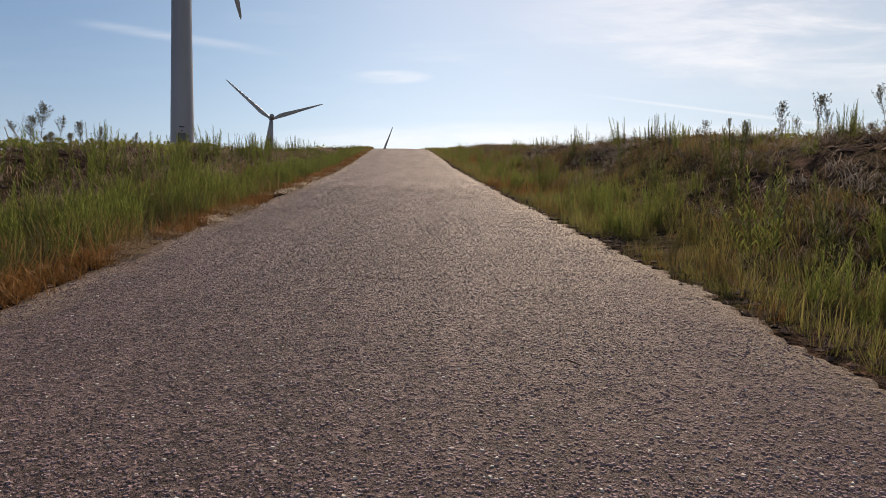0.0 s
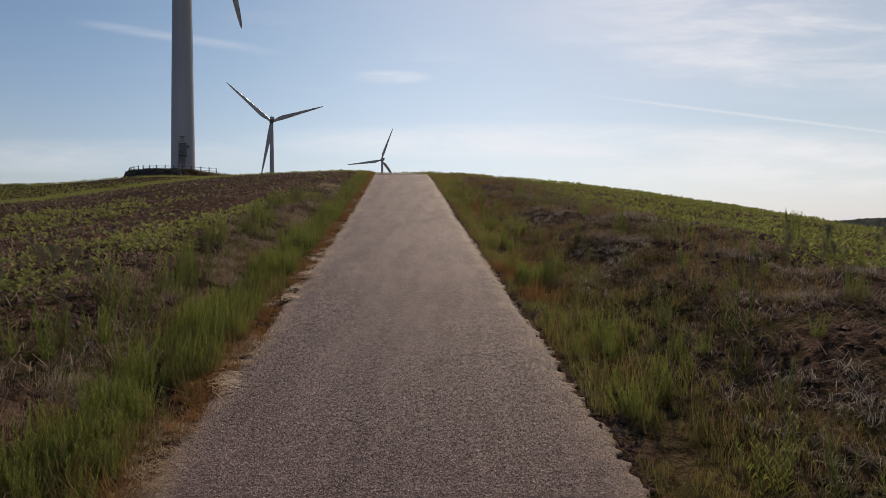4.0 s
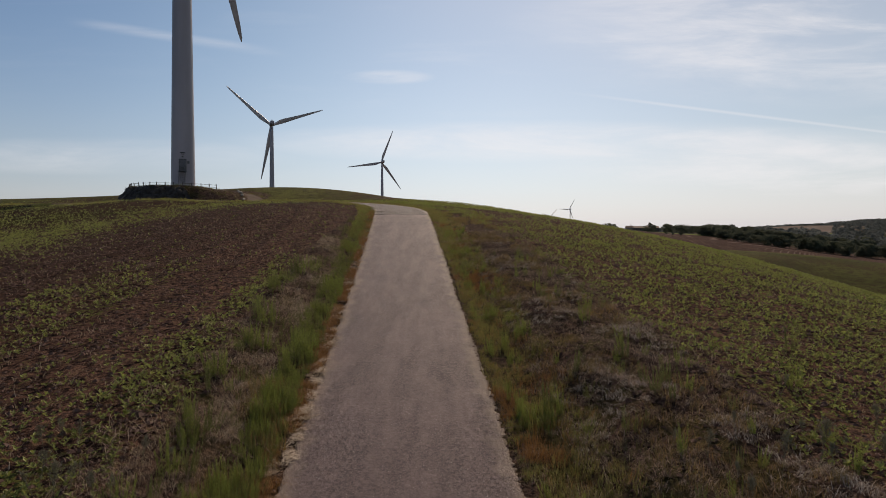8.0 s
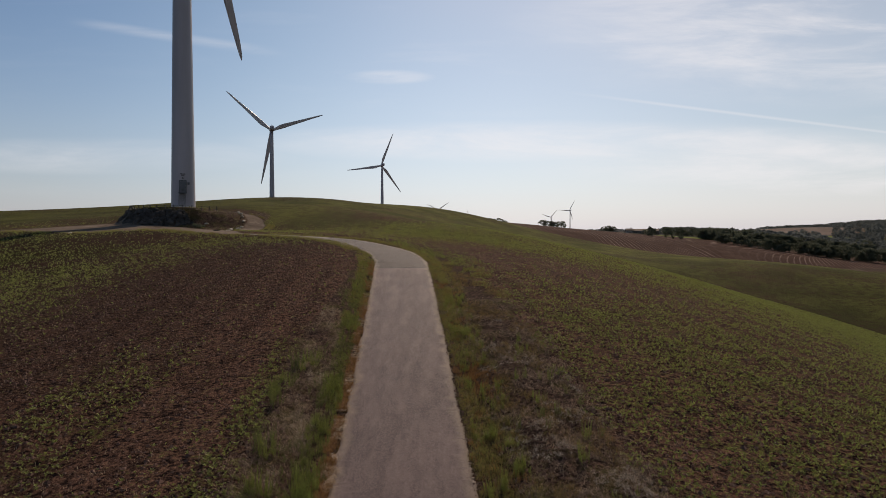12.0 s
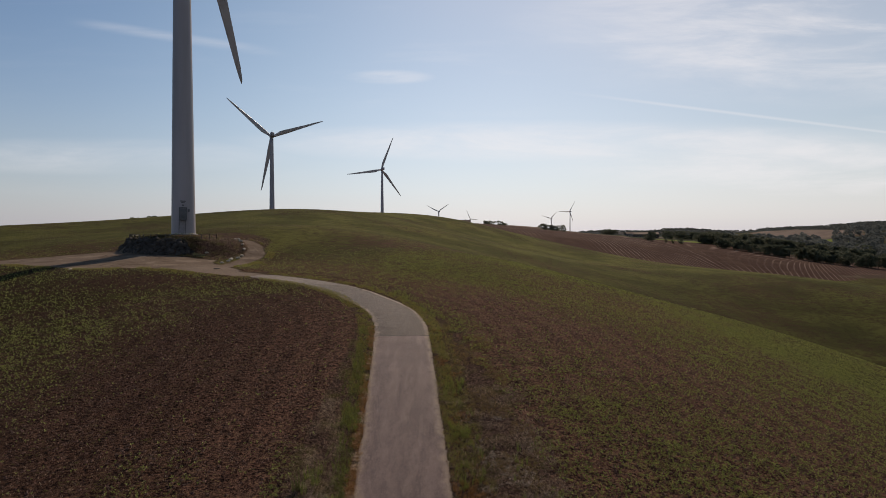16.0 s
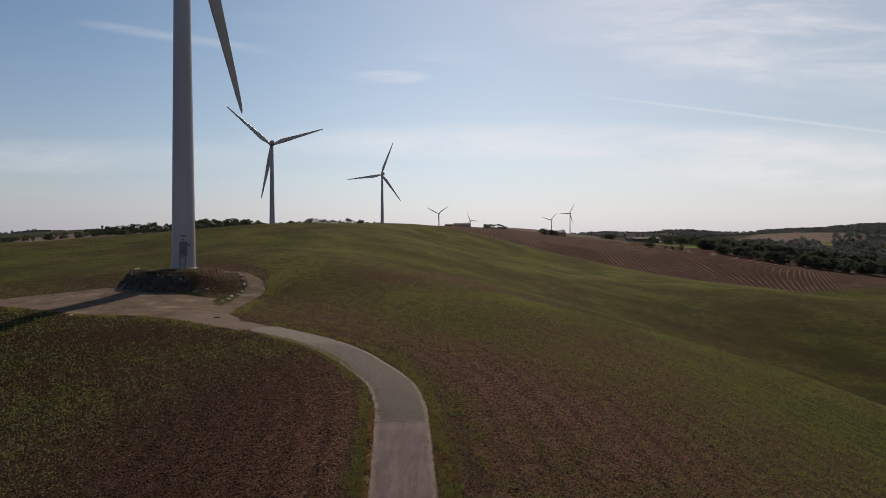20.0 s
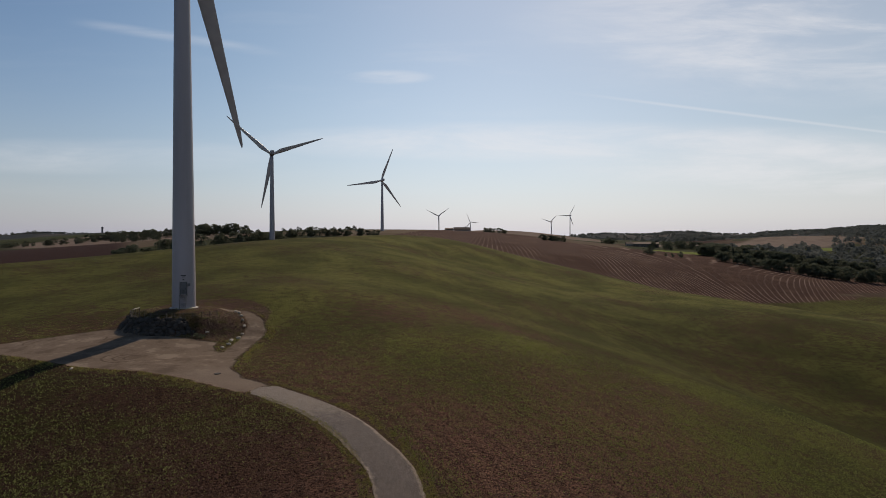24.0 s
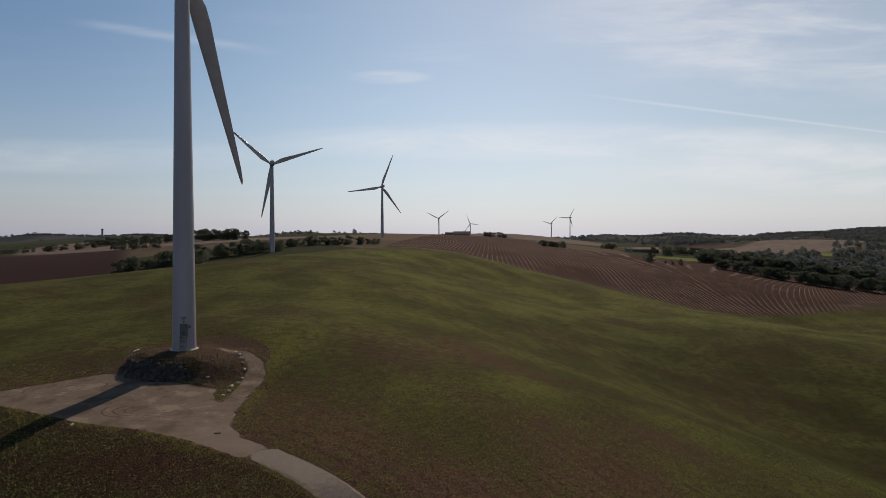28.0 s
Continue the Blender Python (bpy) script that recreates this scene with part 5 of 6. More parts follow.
def litter_mesh(seed, n):
    """Flat dead stalks lying across one another; unit size."""
    s = Sheaf(seed)
    for _ in range(n):
        a = s.r.uniform(0, 6.28)
        p = s.r.uniform(-0.5, 0.5, 2)
        s.blade((p[0], p[1], s.r.uniform(0.0, 0.1)), a, s.r.uniform(0.12, 0.3), 0.009, 2.0, 0.6)
    return s.done()


def clod_mesh(seed):
    rs = np.random.default_rng(seed)
    V = np.array([(1, 0, 0), (-1, 0, 0), (0, 1, 0), (0, -1, 0), (0, 0, 0.9), (0, 0, -0.5)]) * rs.uniform(0.6, 1.2, (6, 1))
    F = np.array([(0, 2, 4), (2, 1, 4), (1, 3, 4), (3, 0, 4), (2, 0, 5), (1, 2, 5), (3, 1, 5), (0, 3, 5)])
    return V, F


def scatter(name, kinds, x, y, size, mat, label, category, seed, tall=1.0, lean=0.12, lift=0.0):
    """One joined mesh of many plants."""
    rs = np.random.default_rng(seed)
    size = np.broadcast_to(size, x.shape) if np.ndim(size) == 0 else size
    z = land(x, y) + lift
    Vs, Fs, base = [], [], 0
    pick = rs.integers(0, len(kinds), len(x))
    for i, (V, F) in enumerate(kinds):
        k = pick == i
        n = int(k.sum())
        if not n:
            continue
        a, s = rs.uniform(0, 6.283, n)[:, None], size[k][:, None]
        lx, ly = rs.normal(0, lean, (2, n, 1))
        vz = V[None, :, 2] * s * tall
        vx = (V[None, :, 0] * np.cos(a) - V[None, :, 1] * np.sin(a)) * s + lx * vz + x[k][:, None]
        vy = (V[None, :, 0] * np.sin(a) + V[None, :, 1] * np.cos(a)) * s + ly * vz + y[k][:, None]
        Vs.append(np.stack([vx, vy, vz + z[k][:, None]], 2).reshape(-1, 3))
        Fs.append((F[None] + len(V) * np.arange(n)[:, None, None]).reshape(-1, 3) + base)
        base += n * len(V)
    ob = mesh_object(name, np.concatenate(Vs), np.concatenate(Fs), mat)
    return tagged(ob, label, category, kind="stuff")


def beside(n, y0, y1, s0, s1, seed, power=1.0):
    """Random places beside the road: between two distances from its centre (negative: left)."""
    rs = np.random.default_rng(seed)
    y = y0 + (y1 - y0) * rs.uniform(0, 1, n) ** power
    k = np.argmin(np.abs(ROAD[None, ::2, 1] - y[:, None]), 1) * 2
    s = rs.uniform(s0, s1, n)
    t = np.gradient(ROAD, axis=0)[k]
    t /= np.linalg.norm(t, axis=1)[:, None]
    return ROAD[k, 0] + t[:, 1] * s, y - t[:, 0] * s, s


def clumpy(x, y, f, lo, seed):
    v = np.sin(x * f + seed) * np.sin(y * f * 0.8 + seed * 2) + 0.6 * np.sin(x * f * 2.1 + y * f * 1.3 + seed) + 0.4 * np.sin(y * f * 2.7 - x * f + seed * 3)
    return v > lo


CLUMPS = [weed_clump_mesh(i, 8 + i % 4, 30) for i in range(6)]
FARCLUMPS = [weed_clump_mesh(i + 20, 6, 14, 2.3) for i in range(6)]
THINTUFTS = [tuft(i, 22, 1.0, 0.016, 0.25 + 0.06 * i, 0.5) for i in range(7)]
TANGLES = [tangle(i, 22) for i in range(6)]
FLATTUFTS = [tuft(i + 40, 19, 1.0, 0.012, 0.8, 0.55) for i in range(6)]
STRAWTUFTS = [tuft(i + 70, 24, 1.0, 0.024, 1.2, 0.5) for i in range(5)]
WEEDS = [leafy_weed(i, 3, 40, 0.115) for i in range(7)]
FARWEEDS = [leafy_weed(i + 90, 2, 18, 0.19) for i in range(6)]
FARTUFTS = [tuft(i + 60, 13, 1.0, 0.032, 0.5, 0.5) for i in range(6)]
PLUMES = [flowering_weed(i, 14 + 3 * (i % 3), 0.22 + 0.06 * (i % 2)) for i in range(7)]
SEEDLINGS = [seedling(i, 4 + i % 3) for i in range(6)]
LITTER = [litter_mesh(i, 26) for i in range(4)]
STUBS = [tuft(i + 120, 2, 1.0, 0.09, 0.5, 0.6) for i in range(6)]
CLODS = [clod_mesh(i) for i in range(6)]


def near_density(n, y0, y1, s0, s1, seed, power, f, lo):
    x, y, s = beside(n, y0, y1, s0, s1, seed, power)
    k = clumpy(x, y, f, lo, seed)
    return x[k], y[k], s[k]


# left: a dense strip of feathery weeds along the road, a broken second line on the bank
x, y, s = near_density(2000, 0.8, 46, -3.05, -2.3, 1, 1.3, 1.9, -1.0)
tall = np.random.default_rng(1).uniform(0.28, 0.68, len(x)) * np.interp(y, (0, 8, 16, 30, 46), (0.95, 1.0, 0.95, 0.7, 0.45)) * (0.8 + 0.3 * np.sin(y * 1.3) * np.sin(y * 0.47))
pick = np.random.default_rng(101).uniform(0, 1, len(x)) + 0.25 * np.sin(y * 1.9)
k, dull = y < 15, pick > 0.6
scatter("green_weeds", CLUMPS, x[k & ~dull], y[k & ~dull], tall[k & ~dull], WEED, "dense feathery green weeds along the road's edge", "weeds", 1, lean=0.08)
scatter("grey_weeds", CLUMPS, x[k & dull], y[k & dull], tall[k & dull] * 0.85, DULLWEED, "grey-green feathery weeds between the brighter ones", "weeds", 1, lean=0.12)
scatter("roadside_weeds", FARCLUMPS, x[~k & ~dull], y[~k & ~dull], tall[~k & ~dull], WEED, "feathery green weeds further up the road's edge", "weeds", 1, lean=0.08)
scatter("roadside_grey_weeds", FARCLUMPS, x[~k & dull], y[~k & dull], tall[~k & dull] * 0.85, DULLWEED, "grey-green weeds further up the road's edge", "weeds", 1, lean=0.12)
x, y, s = near_density(900, 0.8, 14, -3.3, -2.2, 102, 1.1, 1.6, -0.2)
scatter("dead_weed_stems", THINTUFTS, x, y, np.random.default_rng(102).uniform(0.15, 0.45, len(x)), OLIVEGRASS, "dead brown stems among the green weeds", "weeds", 102, lean=0.2)
x, y, s = near_density(1500, 1.0, 40, -3.5, -2.2, 2, 1.2, 1.6, -0.5)
scatter("low_weeds", FARWEEDS, x, y, np.random.default_rng(2).uniform(0.12, 0.34, len(x)), DULLWEED, "low grey-green weeds at the foot of the tall ones", "weeds", 2)
x, y, s = near_density(2600, 0.0, 46, -2.42, -2.02, 3, 1.2, 1.7, -0.7)
scatter("rust_grass", STRAWTUFTS, x, y, np.random.default_rng(3).uniform(0.10, 0.26, len(x)), RUSTGRASS, "rust-brown dead grass hanging over the road's edge", "grass", 3, lean=0.3)
x, y, s = near_density(1600, 0.0, 42, -2.3, -1.95, 4, 1.2, 2.3, 0.25)
scatter("straw", STRAWTUFTS, x, y, np.random.default_rng(4).uniform(0.12, 0.28, len(x)), STRAW, "bleached straw lying on the asphalt edge", "straw", 4, tall=0.3, lean=0.9, lift=0.05)
x, y, s = near_density(2600, 0.5, 34, -4.3, -2.9, 18, 1.2, 1.0, -0.2)
scatter("bank_stalks", FLATTUFTS, x, y, np.random.default_rng(18).uniform(0.10, 0.26, len(x)), STRAW, "bleached dead grass between the lines of weeds", "grass", 18, lean=0.6)
x, y, s = near_density(1500, 4.5, 26, -3.75, -3.0, 19, 1.2, 1.3, 0.15)
scatter("gap_straw", FLATTUFTS, x, y, np.random.default_rng(19).uniform(0.12, 0.28, len(x)), PALESTRAW, "pale dead grass lying between the two lines of weeds", "grass", 19, lean=0.7, tall=0.7)
x, y, s = near_density(2600, 0.0, 30, -4.6, -2.8, 9, 1.2, 0.9, -0.4)
scatter("bank_brush", FLATTUFTS, x, y, np.random.default_rng(9).uniform(0.08, 0.2, len(x)), DEADBRUSH, "grey-brown dead grass matted over the bank", "brush", 9, lean=0.5)

# right: a strip of yellow-green grass with rusty patches, then dark matted brush
x, y, s = near_density(10500, 0.5, 46, 2.12, 3.8, 5, 1.25, 1.6, -1.1)
k = np.random.default_rng(55).uniform(0, 1, len(x)) < np.interp(s, (2.1, 3.0, 3.8), (1.0, 0.85, 0.2)) * np.interp(y, (0, 4, 9), (0.8, 0.85, 1.0))
x, y, s = x[k], y[k], s[k]
high = np.random.default_rng(5).gamma(4.0, 0.04, len(x)).clip(0.06, 0.42) * np.interp(y, (0, 4, 9, 25, 45), (0.72, 0.8, 1.0, 1.0, 0.7))
rusty = (clumpy(x, y, 0.8, 0.65, 75) & (y > 7)) | (np.random.default_rng(56).uniform(0, 1, len(x)) < 0.12)
scatter("verge_grass", THINTUFTS, x[~rusty], y[~rusty], high[~rusty], GRASS, "yellow-green verge grass beside the asphalt", "grass", 5, lean=0.22)
scatter("rusty_verge_grass", THINTUFTS, x[rusty], y[rusty], high[rusty], RUSTGRASS, "orange-brown drying grass beside the asphalt", "grass", 75, lean=0.25)
x, y, s = near_density(900, 0.5, 40, 2.3, 3.9, 6, 1.2, 0.9, 0.1)
scatter("dry_grass", FLATTUFTS, x, y, np.random.default_rng(6).uniform(0.10, 0.24, len(x)), STRAW, "patches of straw-coloured dry grass on the verge", "grass", 6, lean=0.3)
x, y, s = near_density(700, 1.2, 36, 2.3, 3.6, 7, 1.2, 1.6, 0.2)
scatter("verge_weeds", CLUMPS, x, y, np.random.default_rng(7).uniform(0.16, 0.5, len(x)), WEED, "loose upright green weeds on the verge", "weeds", 7)
x, y, s = near_density(700, 1.0, 14, 2.2, 4.2, 78, 1.0, 1.9, 0.0)
scatter("verge_herbs", WEEDS, x, y, np.random.default_rng(78).uniform(0.10, 0.3, len(x)), CREEPER, "small branching herbs among the verge grass", "weeds", 78, lean=0.2)
x, y, s = near_density(4400, 0.0, 34, 3.1, 6.6, 8, 1.2, 1.6, 0.1)
scatter("dead_brush", TANGLES, x, y, np.random.default_rng(8).uniform(0.09, 0.22, len(x)), DEADBRUSH, "grey-brown dead brush matted over the bank", "brush", 8, lean=0.4)
xa, ya, _ = beside(5000, 0.5, 30, 3.2, 6.8, 110, 1.2)
xb, yb, _ = beside(3000, 0.5, 26, -5.2, -3.0, 111, 1.3)
scatter("bank_clods", CLODS, np.r_[xa, xb], np.r_[ya, yb], np.random.default_rng(110).gamma(3.0, 0.0125, 8000).clip(0.015, 0.07), CLOD, "reddish earth clods showing through the dead brush", "clods", 110, tall=0.75, lean=0.2)
xa, ya, _ = beside(420, 0, 34, 3.0, 6.6, 10, 1.2)
xb, yb, _ = beside(260, 0, 30, -4.8, -2.8, 11, 1.2)
scatter("litter", LITTER, np.r_[xa, xb], np.r_[ya, yb], np.random.default_rng(10).uniform(0.5, 1.0, 680), DEADBRUSH, "fallen dry stalks over the bank", "litter", 10, lean=0.1)
x, y, s = near_density(2600, 0.5, 30, 3.3, 6.4, 17, 1.35, 1.2, 0.3)
scatter("pale_stalks", TANGLES, x, y, np.random.default_rng(17).uniform(0.10, 0.22, len(x)), GREYSTRAW, "wisps of bleached dead grass on the bank", "grass", 17, lean=0.4)
xa, ya, _ = near_density(3000, 0.5, 28, 2.6, 6.6, 71, 1.25, 1.0, -0.1)
xb, yb, _ = near_density(1500, 0.5, 28, -4.8, -3.0, 72, 1.25, 1.0, -0.1)
scatter("creeping_weeds", SEEDLINGS, np.r_[xa, xb], np.r_[ya, yb], np.random.default_rng(71).uniform(0.03, 0.085, len(xa) + len(xb)), CREEPER, "low dull-green creeping weeds on the bank", "weeds", 71, lean=0.3, tall=1.3)
x, y, s = near_density(3600, 3, 46, 3.3, 6.3, 79, 0.9, 0.9, 0.0)
scatter("bank_grass", THINTUFTS, x, y, np.random.default_rng(79).uniform(0.10, 0.30, len(x)), OLIVEGRASS, "olive and rusty grass over the upper bank", "grass", 79, lean=0.3)
x, y, s = near_density(420, 43, 58, 2.6, 4.0, 76, 1.0, 0.6, -0.4)
scatter("upper_weeds", FARWEEDS, x, y, np.random.default_rng(76).uniform(0.2, 0.4, len(x)), WEED, "bright green weeds past the road joint", "weeds", 76)

# single feathery weeds standing apart on both banks
CLUMP_DATA = []
for V, F in CLUMPS:
    for mat in (WEED, DULLWEED):
        ob = mesh_object("weed_clump", V, F, mat)
        CLUMP_DATA.append(ob.data)
        bpy.data.objects.remove(ob)


def weed_clump(x, y, high, label, group):
    ob = new("weed_clump", rng.choice(CLUMP_DATA))
    ob.matrix_world = pose(x, y, ground_at(x, y) - 0.02, rng.uniform(-5, 5), rng.uniform(-5, 5), rng.uniform(0, 360)) @ Matrix.Diagonal((high * rng.uniform(0.8, 1.15), high * rng.uniform(0.8, 1.15), high, 1))
    tagged(ob, label, "weed", group)


for px, py, h in ((2.2, 12.3, 0.6), (3.8, 9.4, 0.6), (4.4, 8.9, 0.5), (6.1, 9.4, 0.55), (5.9, 8.5, 0.6), (3.9, 16.4, 0.5), (3.5, 7.0, 0.55), (4.1, 13.4, 0.45), (4.2, 13.8, 0.5), (4.5, 12.0, 0.5),
                  (8.6, 14.8, 0.55), (4.3, 18.0, 0.5), (2.6, 4.6, 0.55), (2.9, 4.3, 0.45), (3.2, 5.6, 0.4), (3.0, 8.1, 0.5), (5.2, 10.6, 0.45), (5.0, 7.4, 0.5), (2.9, 13.2, 0.5), (6.9, 11.8, 0.5)):
    weed_clump(px, py, h * (0.8 if py < 10.7 and px > 3.6 else 1.35), "upright feathery green weed standing alone among dead brush", "lone weeds on the brushy bank")
for i in range(60):
    py = 4 + 24 * rng.random() ** 1.1
    weed_clump(*(float(v[0]) for v in beside(1, py, py, 3.6, 6.2, 300 + i)[:2]), rng.uniform(0.28, 0.52), "small feathery weed rooted in dead brush", "lone weeds on the brushy bank")
for py, off in ((21.5, -4.5), (20.8, -4.35), (18.0, -3.95), (17.4, -3.85), (16.0, -3.8), (15.3, -3.75), (13.5, -3.85), (13.0, -3.9), (11.5, -3.8), (10.8, -3.6), (9.6, -3.5), (8.6, -3.7), (7.4, -3.4), (6.6, -3.9), (22.6, -4.5), (23.4, -4.3), (24.4, -4.2), (25.3, -3.9)):
    for n in range(4):
        a, b = (float(v[0]) for v in beside(1, py, py, off, off, 1)[:2])
        weed_clump(a + rng.uniform(-0.3, 0.3), b + rng.uniform(-0.45, 0.45), rng.uniform(0.38, 0.75), "feathery green weed in the second row on the bank", "weeds along the bank")

# flattened mats of straw on the road's edge
MATS = []
for i in range(4):
    V, F = straw_mat(i)
    ob = mesh_object("straw_mat", V, F, PALESTRAW)
    MATS.append(ob.data)
    bpy.data.objects.remove(ob)
for py in (7.0, 8.4, 10.9, 11.6, 12.8, 13.5, 14.3, 15.0, 15.7, 17.0, 18.2, 20.1, 23.0):
    a, b, _ = (float(v[0]) for v in beside(1, py, py, -2.1, -2.1, 1))
    ob = new("straw_mat", rng.choice(MATS))
    ob.matrix_world = pose(a, b, float(np.interp(b, ROAD[:, 1], CENTRE_Z)) + 0.03, 9, 0, rng.uniform(-25, 25)) @ Matrix.Scale(rng.uniform(0.5, 0.95), 4)
    tagged(ob, "flattened mat of bleached straw on the asphalt edge", "straw", "straw mats along the road")
# narrow grassy verges further up and round the bend
xa, ya, _ = near_density(2200, 28, 73, 2.0, 3.0, 12, 0.9, 1.1, -0.9)
xb, yb, _ = near_density(2000, 30, 72, -3.2, -2.0, 13, 0.9, 1.1, -0.9)
scatter("upper_verge_grass", FARTUFTS, np.r_[xa, xb], np.r_[ya, yb], np.random.default_rng(12).uniform(0.14, 0.3, len(xa) + len(xb)), GRASS, "yellowing grass fringe along the upper road", "grass", 12, lean=0.25)

# crumbled soil and dead bits along both edges of the asphalt
xa, ya, _ = beside(1500, 0.5, 42, 1.98, 2.35, 14, 1.5)
xb, yb, _ = beside(1100, 0.5, 42, -2.4, -2.02, 15, 1.5)
scatter("edge_crumbs", CLODS, np.r_[xa, xb], np.r_[ya, yb], np.random.default_rng(14).uniform(0.012, 0.05, 2600) ** 1.0 * np.random.default_rng(15).choice((0.7, 1.0, 1.8), 2600), CLOD, "dark crumbs of earth along the asphalt edge", "crumbs", 14, tall=0.7, lift=0.025)
xa, ya, _ = beside(1600, 0.5, 42, 2.02, 2.5, 16, 1.4)
scatter("edge_litter", FLATTUFTS, xa, ya, np.random.default_rng(16).uniform(0.05, 0.14, 1600), DEADBRUSH, "matted dead stalks along the asphalt edge", "litter", 16, lean=0.6, lift=0.02)

# single tall flowering weeds against the sky
PLUME_SPOTS = [(4.9, 8.6, 0.66), (5.5, 8.7, 0.72), (6.2, 8.2, 0.66), (-5.2, 7.9, 0.6), (-5.7, 8.4, 0.5), (-4.6, 8.2, 0.5)]
for i in range(13):
    PLUME_SPOTS.append((rng.uniform(3.7, 7.6), rng.uniform(8.0, 11.5), rng.uniform(0.25, 0.5)))
for i in range(14):
    PLUME_SPOTS.append((rng.uniform(-6.4, -3.9), rng.uniform(6.8, 10.0), rng.uniform(0.25, 0.5)))
for px, py, h in PLUME_SPOTS:
    V, F = rng.choice(PLUMES)
    ob = mesh_object("tall_weed", V * np.array((h, h, h)), F, SEEDHEAD)
    ob.matrix_world = pose(px, py, ground_at(px, py) - 0.02, rng.uniform(-8, 8), rng.uniform(-8, 8), rng.uniform(0, 360))
    tagged(ob, "tall grey-green flowering weed with feathery seed heads", "weed", "tall weeds on the bank")

# crop and clods in the open field
rs = np.random.default_rng(21)


def field_places(n, y0, y1, wide, gap, power, seed):
    r = np.random.default_rng(seed)
    y = y0 + (y1 - y0) * r.uniform(0, 1, n) ** power
    x = r.uniform(-1, 1, n) * (4 + wide * (y + 4))
    s, _ = to_line(x, y, ROAD[::3])
    edge = np.where(s > 0, np.interp(y, (0, 12, 26, 34, 46, 60), (6.6, 6.4, 6.1, 5.5, 3.6, 2.8)), np.interp(y, (0, 12, 18, 26, 40, 60), (4.6, 4.3, 4.4, 4.6, 3.6, 2.8)))
    keep = (np.abs(s) > edge + gap + 0.35 * np.sin(y * 1.9 + x)) & (inside(x, y, YARD) < -0.4)
    return x[keep], y[keep]


x, y = field_places(430000, 3, 112, 0.80, 0.0, 0.9, 31)
d = crop_density(x, y)
k = np.random.default_rng(32).uniform(0, 1, len(x)) < np.clip(d * 2.15 - 0.40, 0.04, 1) * np.where(clumpy(x, y, 0.9, -0.2, 4), 1.0, 0.5) * np.where((x < -9) & (y > 22), 0.6, 1.0) * np.interp(y, (70, 112), (1.0, 0.12))
x, y = x[k], y[k]
scatter("crop", SEEDLINGS, x, y, np.random.default_rng(33).gamma(5.0, 0.019, len(x)).clip(0.04, 0.17) * np.interp(y, (5, 20, 50, 100), (0.85, 1.05, 1.25, 1.5)), CROP, "young broad-leaved green crop in dark earth", "crop", 33, lean=0.1, tall=1.6)
x, y = field_places(72000, 2, 62, 0.80, -0.6, 0.8, 41)
scatter("earth_clods", CLODS, x, y, np.random.default_rng(42).gamma(2.6, 0.0165, len(x)).clip(0.012, 0.12), CLOD, "loose dark earth clods in the field", "clods", 42, tall=0.75)
x, y = field_places(30000, 3, 60, 0.80, -0.8, 0.9, 44)
k = clumpy(x, y, 0.35, -0.5, 45)
scatter("stubble_bits", STUBS, x[k], y[k], np.random.default_rng(46).uniform(0.05, 0.13, int(k.sum())), STRAW, "broken bits of bleached stubble lying in the earth", "stubble", 46, lean=0.5, lift=0.01)

# grass along the yard's edge and beside the ramp


def fringe(line, wide, n, seed):
    r = np.random.default_rng(seed)
    p = along(line, 0.2)
    k = r.integers(0, len(p), n)
    d = np.gradient(p, axis=0)[k]
    d /= np.linalg.norm(d, axis=1)[:, None]
    off = (r.uniform(0, 1, n) ** 1.5 * wide)[:, None]
    return (p[k] + np.c_[d[:, 1], -d[:, 0]] * off).T


xa, ya = fringe([(-66.6, 89.6), (-53.5, 83.6), (-39.7, 78.2), (-30.5, 73.6), (-23.4, 69.6)], 1.6, 1300, 81)
xb, yb = fringe([(-28.3, 81.0), (-29.2, 84.5), (-30.0, 88), (-30.8, 96), (-30.6, 105), (-32.6, 110.8), (-37.2, 115.4)], 1.5, 1300, 82)
keep = clumpy(np.r_[xa, xb], np.r_[ya, yb], 0.7, -0.2, 83)
scatter("yard_fringe", FARTUFTS, np.r_[xa, xb][keep], np.r_[ya, yb][keep], np.random.default_rng(83).uniform(0.15, 0.42, int(keep.sum())), GRASS, "ragged grass along the gravel yard and ramp", "grass", 83, lean=0.25)

# brambles over the boulder wall and rough grass on the mound's shoulder
r = np.random.default_rng(51)
deg, rad = r.uniform(-75, 40, 1700), r.uniform(6.8, 10.9, 1700)
x, y = CX + rad * np.sin(np.radians(deg)) / np.where(deg < 0, 1.13, 0.95), CY - rad * np.cos(np.radians(deg))
scatter("brambles", FLATTUFTS, x, y, r.uniform(0.35, 0.8, 1700), BRAMBLE, "dark brambles creeping over the boulder wall", "brambles", 51, lean=0.4)
deg, rad = r.uniform(25, 120, 900), r.uniform(9.0, 15.5, 900)
x, y = CX + rad * np.sin(np.radians(deg)) / 0.95, CY - rad * np.cos(np.radians(deg))
k = inside(x, y, YARD) < -0.3
scatter("mound_grass", FLATTUFTS, x[k], y[k], r.uniform(0.3, 0.6, int(k.sum())), DEADBRUSH, "rough brown grass on the mound's shoulder", "grass", 52, lean=0.3)
for px, py, h in ((-41.4, 101.2, 0.2), (-40.6, 101.0, 0.16)):
    tree(px, py, h, BUSHES, "low dark bush at the foot of the mound", "mound bushes")

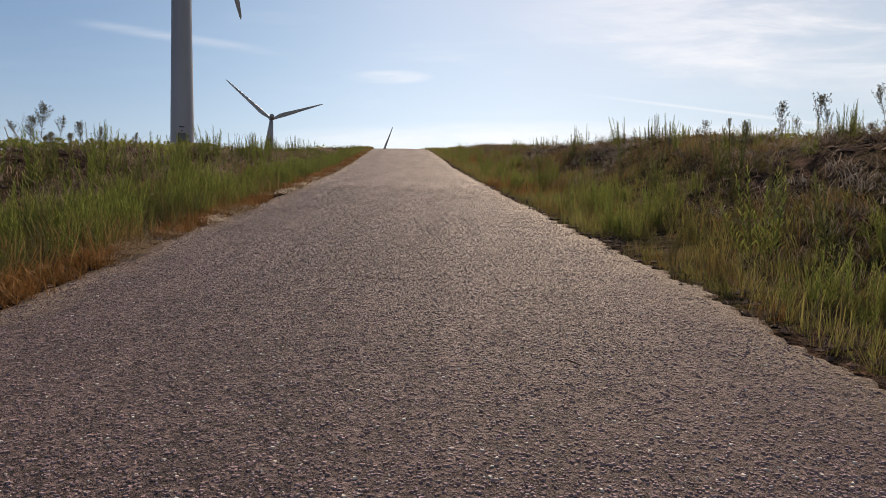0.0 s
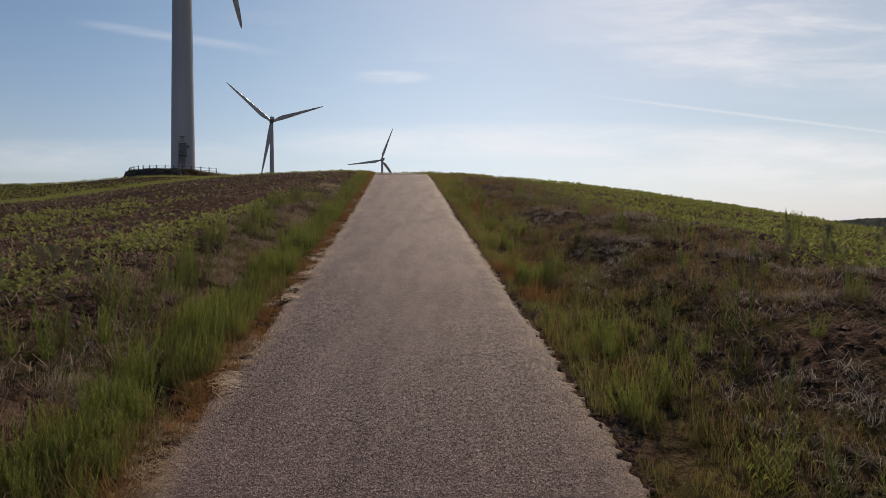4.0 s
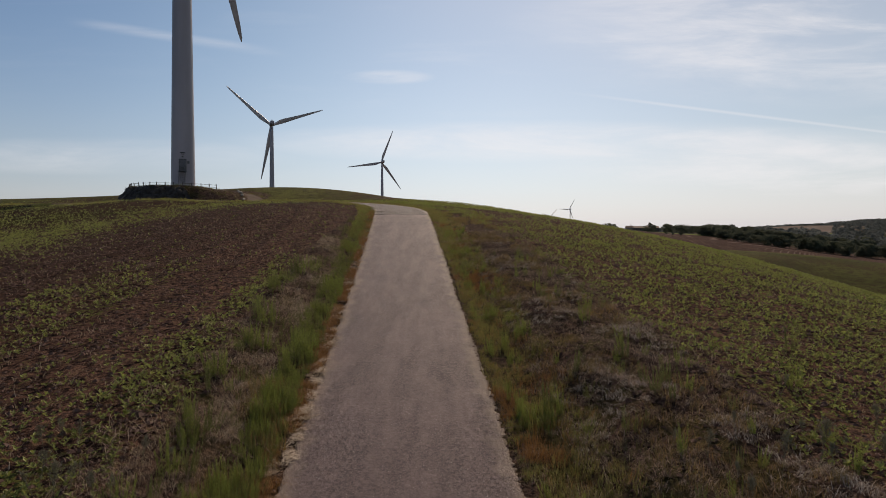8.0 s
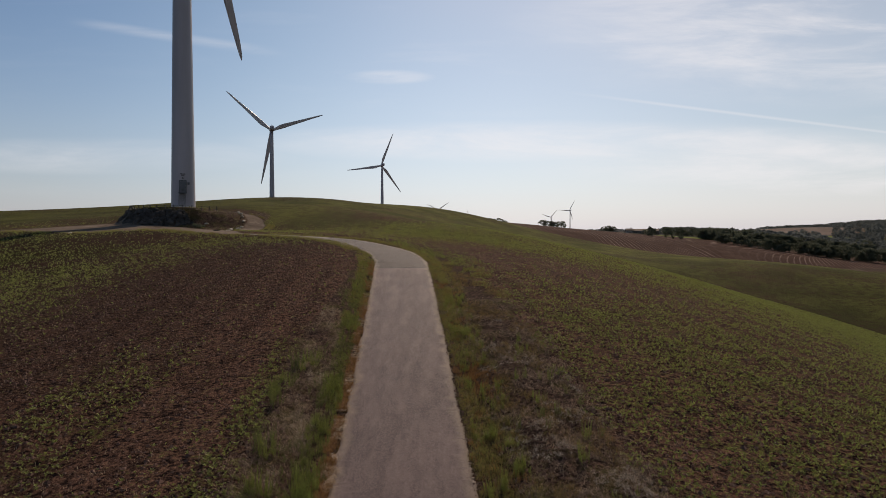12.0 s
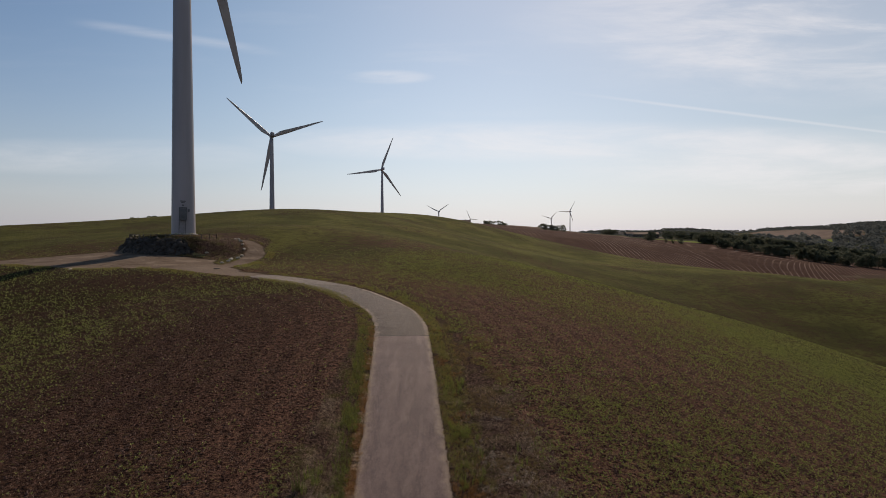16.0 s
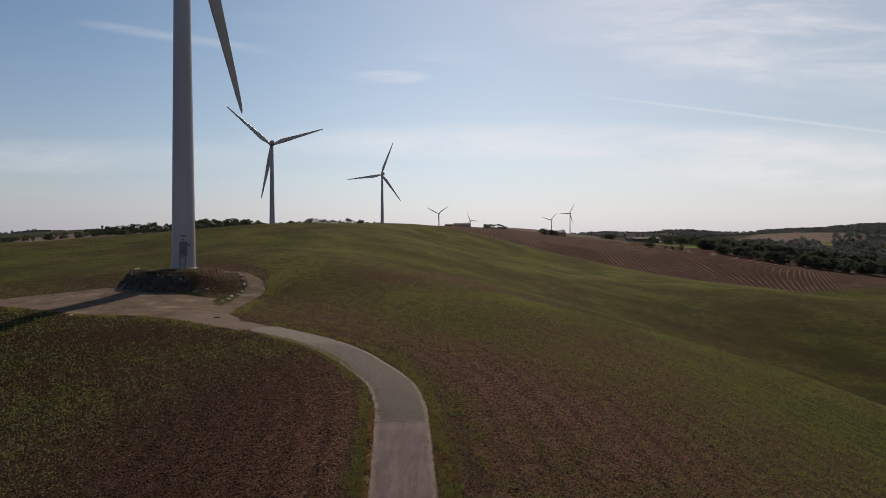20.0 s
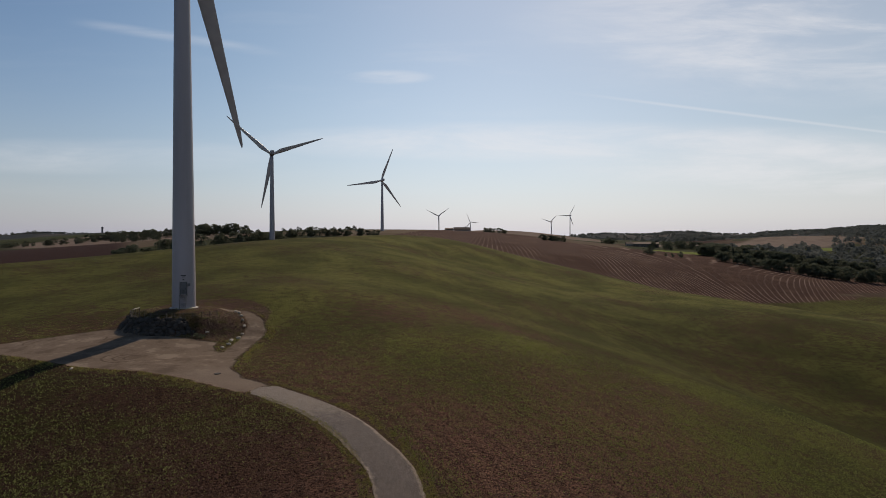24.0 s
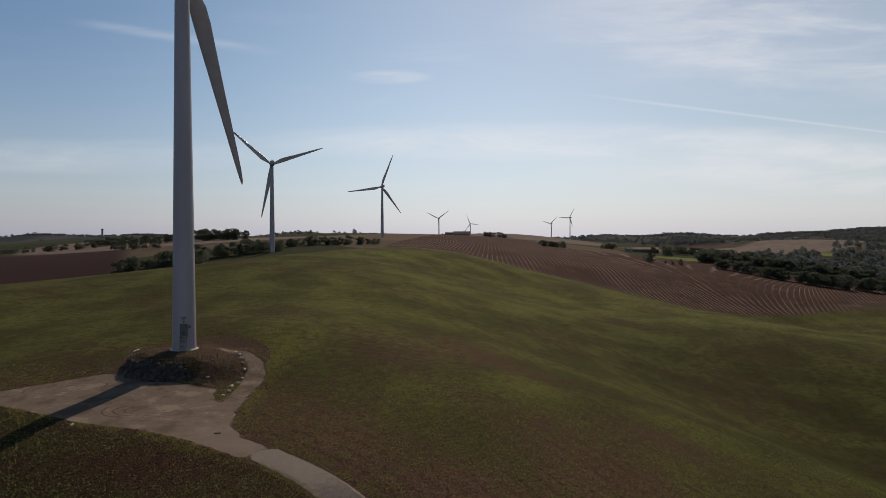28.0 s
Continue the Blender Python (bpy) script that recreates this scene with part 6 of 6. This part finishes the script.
# twigs and crumbs on the asphalt
for px, py, ln, turn in ((0.62, 2.5, 0.09, 35), (-0.62, 3.6, 0.09, 100), (0.55, 5.4, 0.07, 20), (1.08, 9.2, 0.35, 10)):
    bm = lathe([(0.002, 0), (0.003, ln * 0.4), (0.0015, ln)], 6)
    bmesh.ops.transform(bm, matrix=pose(0, 0, 0.012, 90, 0, turn), verts=bm.verts)
    ob = part("twig", bm, DEADBRUSH)
    k = int(np.argmin(np.abs(ROAD[:, 1] - py)))
    ob.matrix_world = pose(px, py, CENTRE_Z[k] + 0.02, math.degrees(math.atan2(0.16, 1)), 0, 0)
    tagged(ob, "thin dry twig lying on the asphalt", "twig", "twigs on the road")

# stone chippings standing proud of the asphalt where the camera starts


def chip_mesh(seed):
    """A flat-topped angular stone; unit size."""
    rs = np.random.default_rng(seed)
    a = np.sort(np.arange(4) * 1.5708 + rs.uniform(-0.4, 0.4, 4))
    low, top = rs.uniform(0.8, 1.2, 4), rs.uniform(0.5, 0.8, 4)
    V = np.r_[np.c_[np.cos(a) * low, np.sin(a) * low, np.full(4, -0.5)], np.c_[np.cos(a) * top, np.sin(a) * top, 0.5 + rs.uniform(-0.2, 0.2, 4)]]
    F = [(i, (i + 1) % 4, 4 + i) for i in range(4)] + [((i + 1) % 4, 4 + (i + 1) % 4, 4 + i) for i in range(4)] + [(4, 5, 6), (4, 6, 7)]
    return V, np.array(F)


x, y, s = beside(72000, 1.3, 13, -1.95, 1.95, 61, 2.0)
more = beside(6000, -3.5, 1.35, -1.95, 1.95, 63, 0.4)
x, y, s = (np.r_[p, q] for p, q in zip((x, y, s), more))
r = np.random.default_rng(62)
Vs, Fs = [], []
CHIPS = [chip_mesh(i) for i in range(8)]
pick = r.integers(0, len(CHIPS), len(x))
size = (0.0028 + 0.0062 * r.uniform(0, 1, len(x)) ** 2) * (1 + 0.04 * y)
zc = np.interp(y - 0.0653 * s, ROAD[:, 1], CENTRE_Z) + 0.03 * (1 - (s / HALF) ** 2) - size * (0.1 + 0.45 * np.clip(np.maximum((y - 2) / 13, (1.0 - y) / 4), 0, 1))
base = 0
for i, (V, F) in enumerate(CHIPS):
    m = pick == i
    n = int(m.sum())
    a = r.uniform(0, 6.28, n)[:, None]
    sz = size[m][:, None]
    vx = (V[None, :, 0] * np.cos(a) - V[None, :, 1] * np.sin(a)) * sz * 1.2 + x[m][:, None]
    vy = (V[None, :, 0] * np.sin(a) + V[None, :, 1] * np.cos(a)) * sz + y[m][:, None]
    vz = V[None, :, 2] * sz + zc[m][:, None]
    Vs.append(np.stack([vx, vy, vz], 2).reshape(-1, 3))
    Fs.append((F[None] + len(V) * np.arange(n)[:, None, None]).reshape(-1, 3) + base)
    base += n * len(V)
tagged(mesh_object("chippings", np.concatenate(Vs), np.concatenate(Fs), CHIPPING), "coarse stone chippings in the worn asphalt", "chippings", kind="stuff")
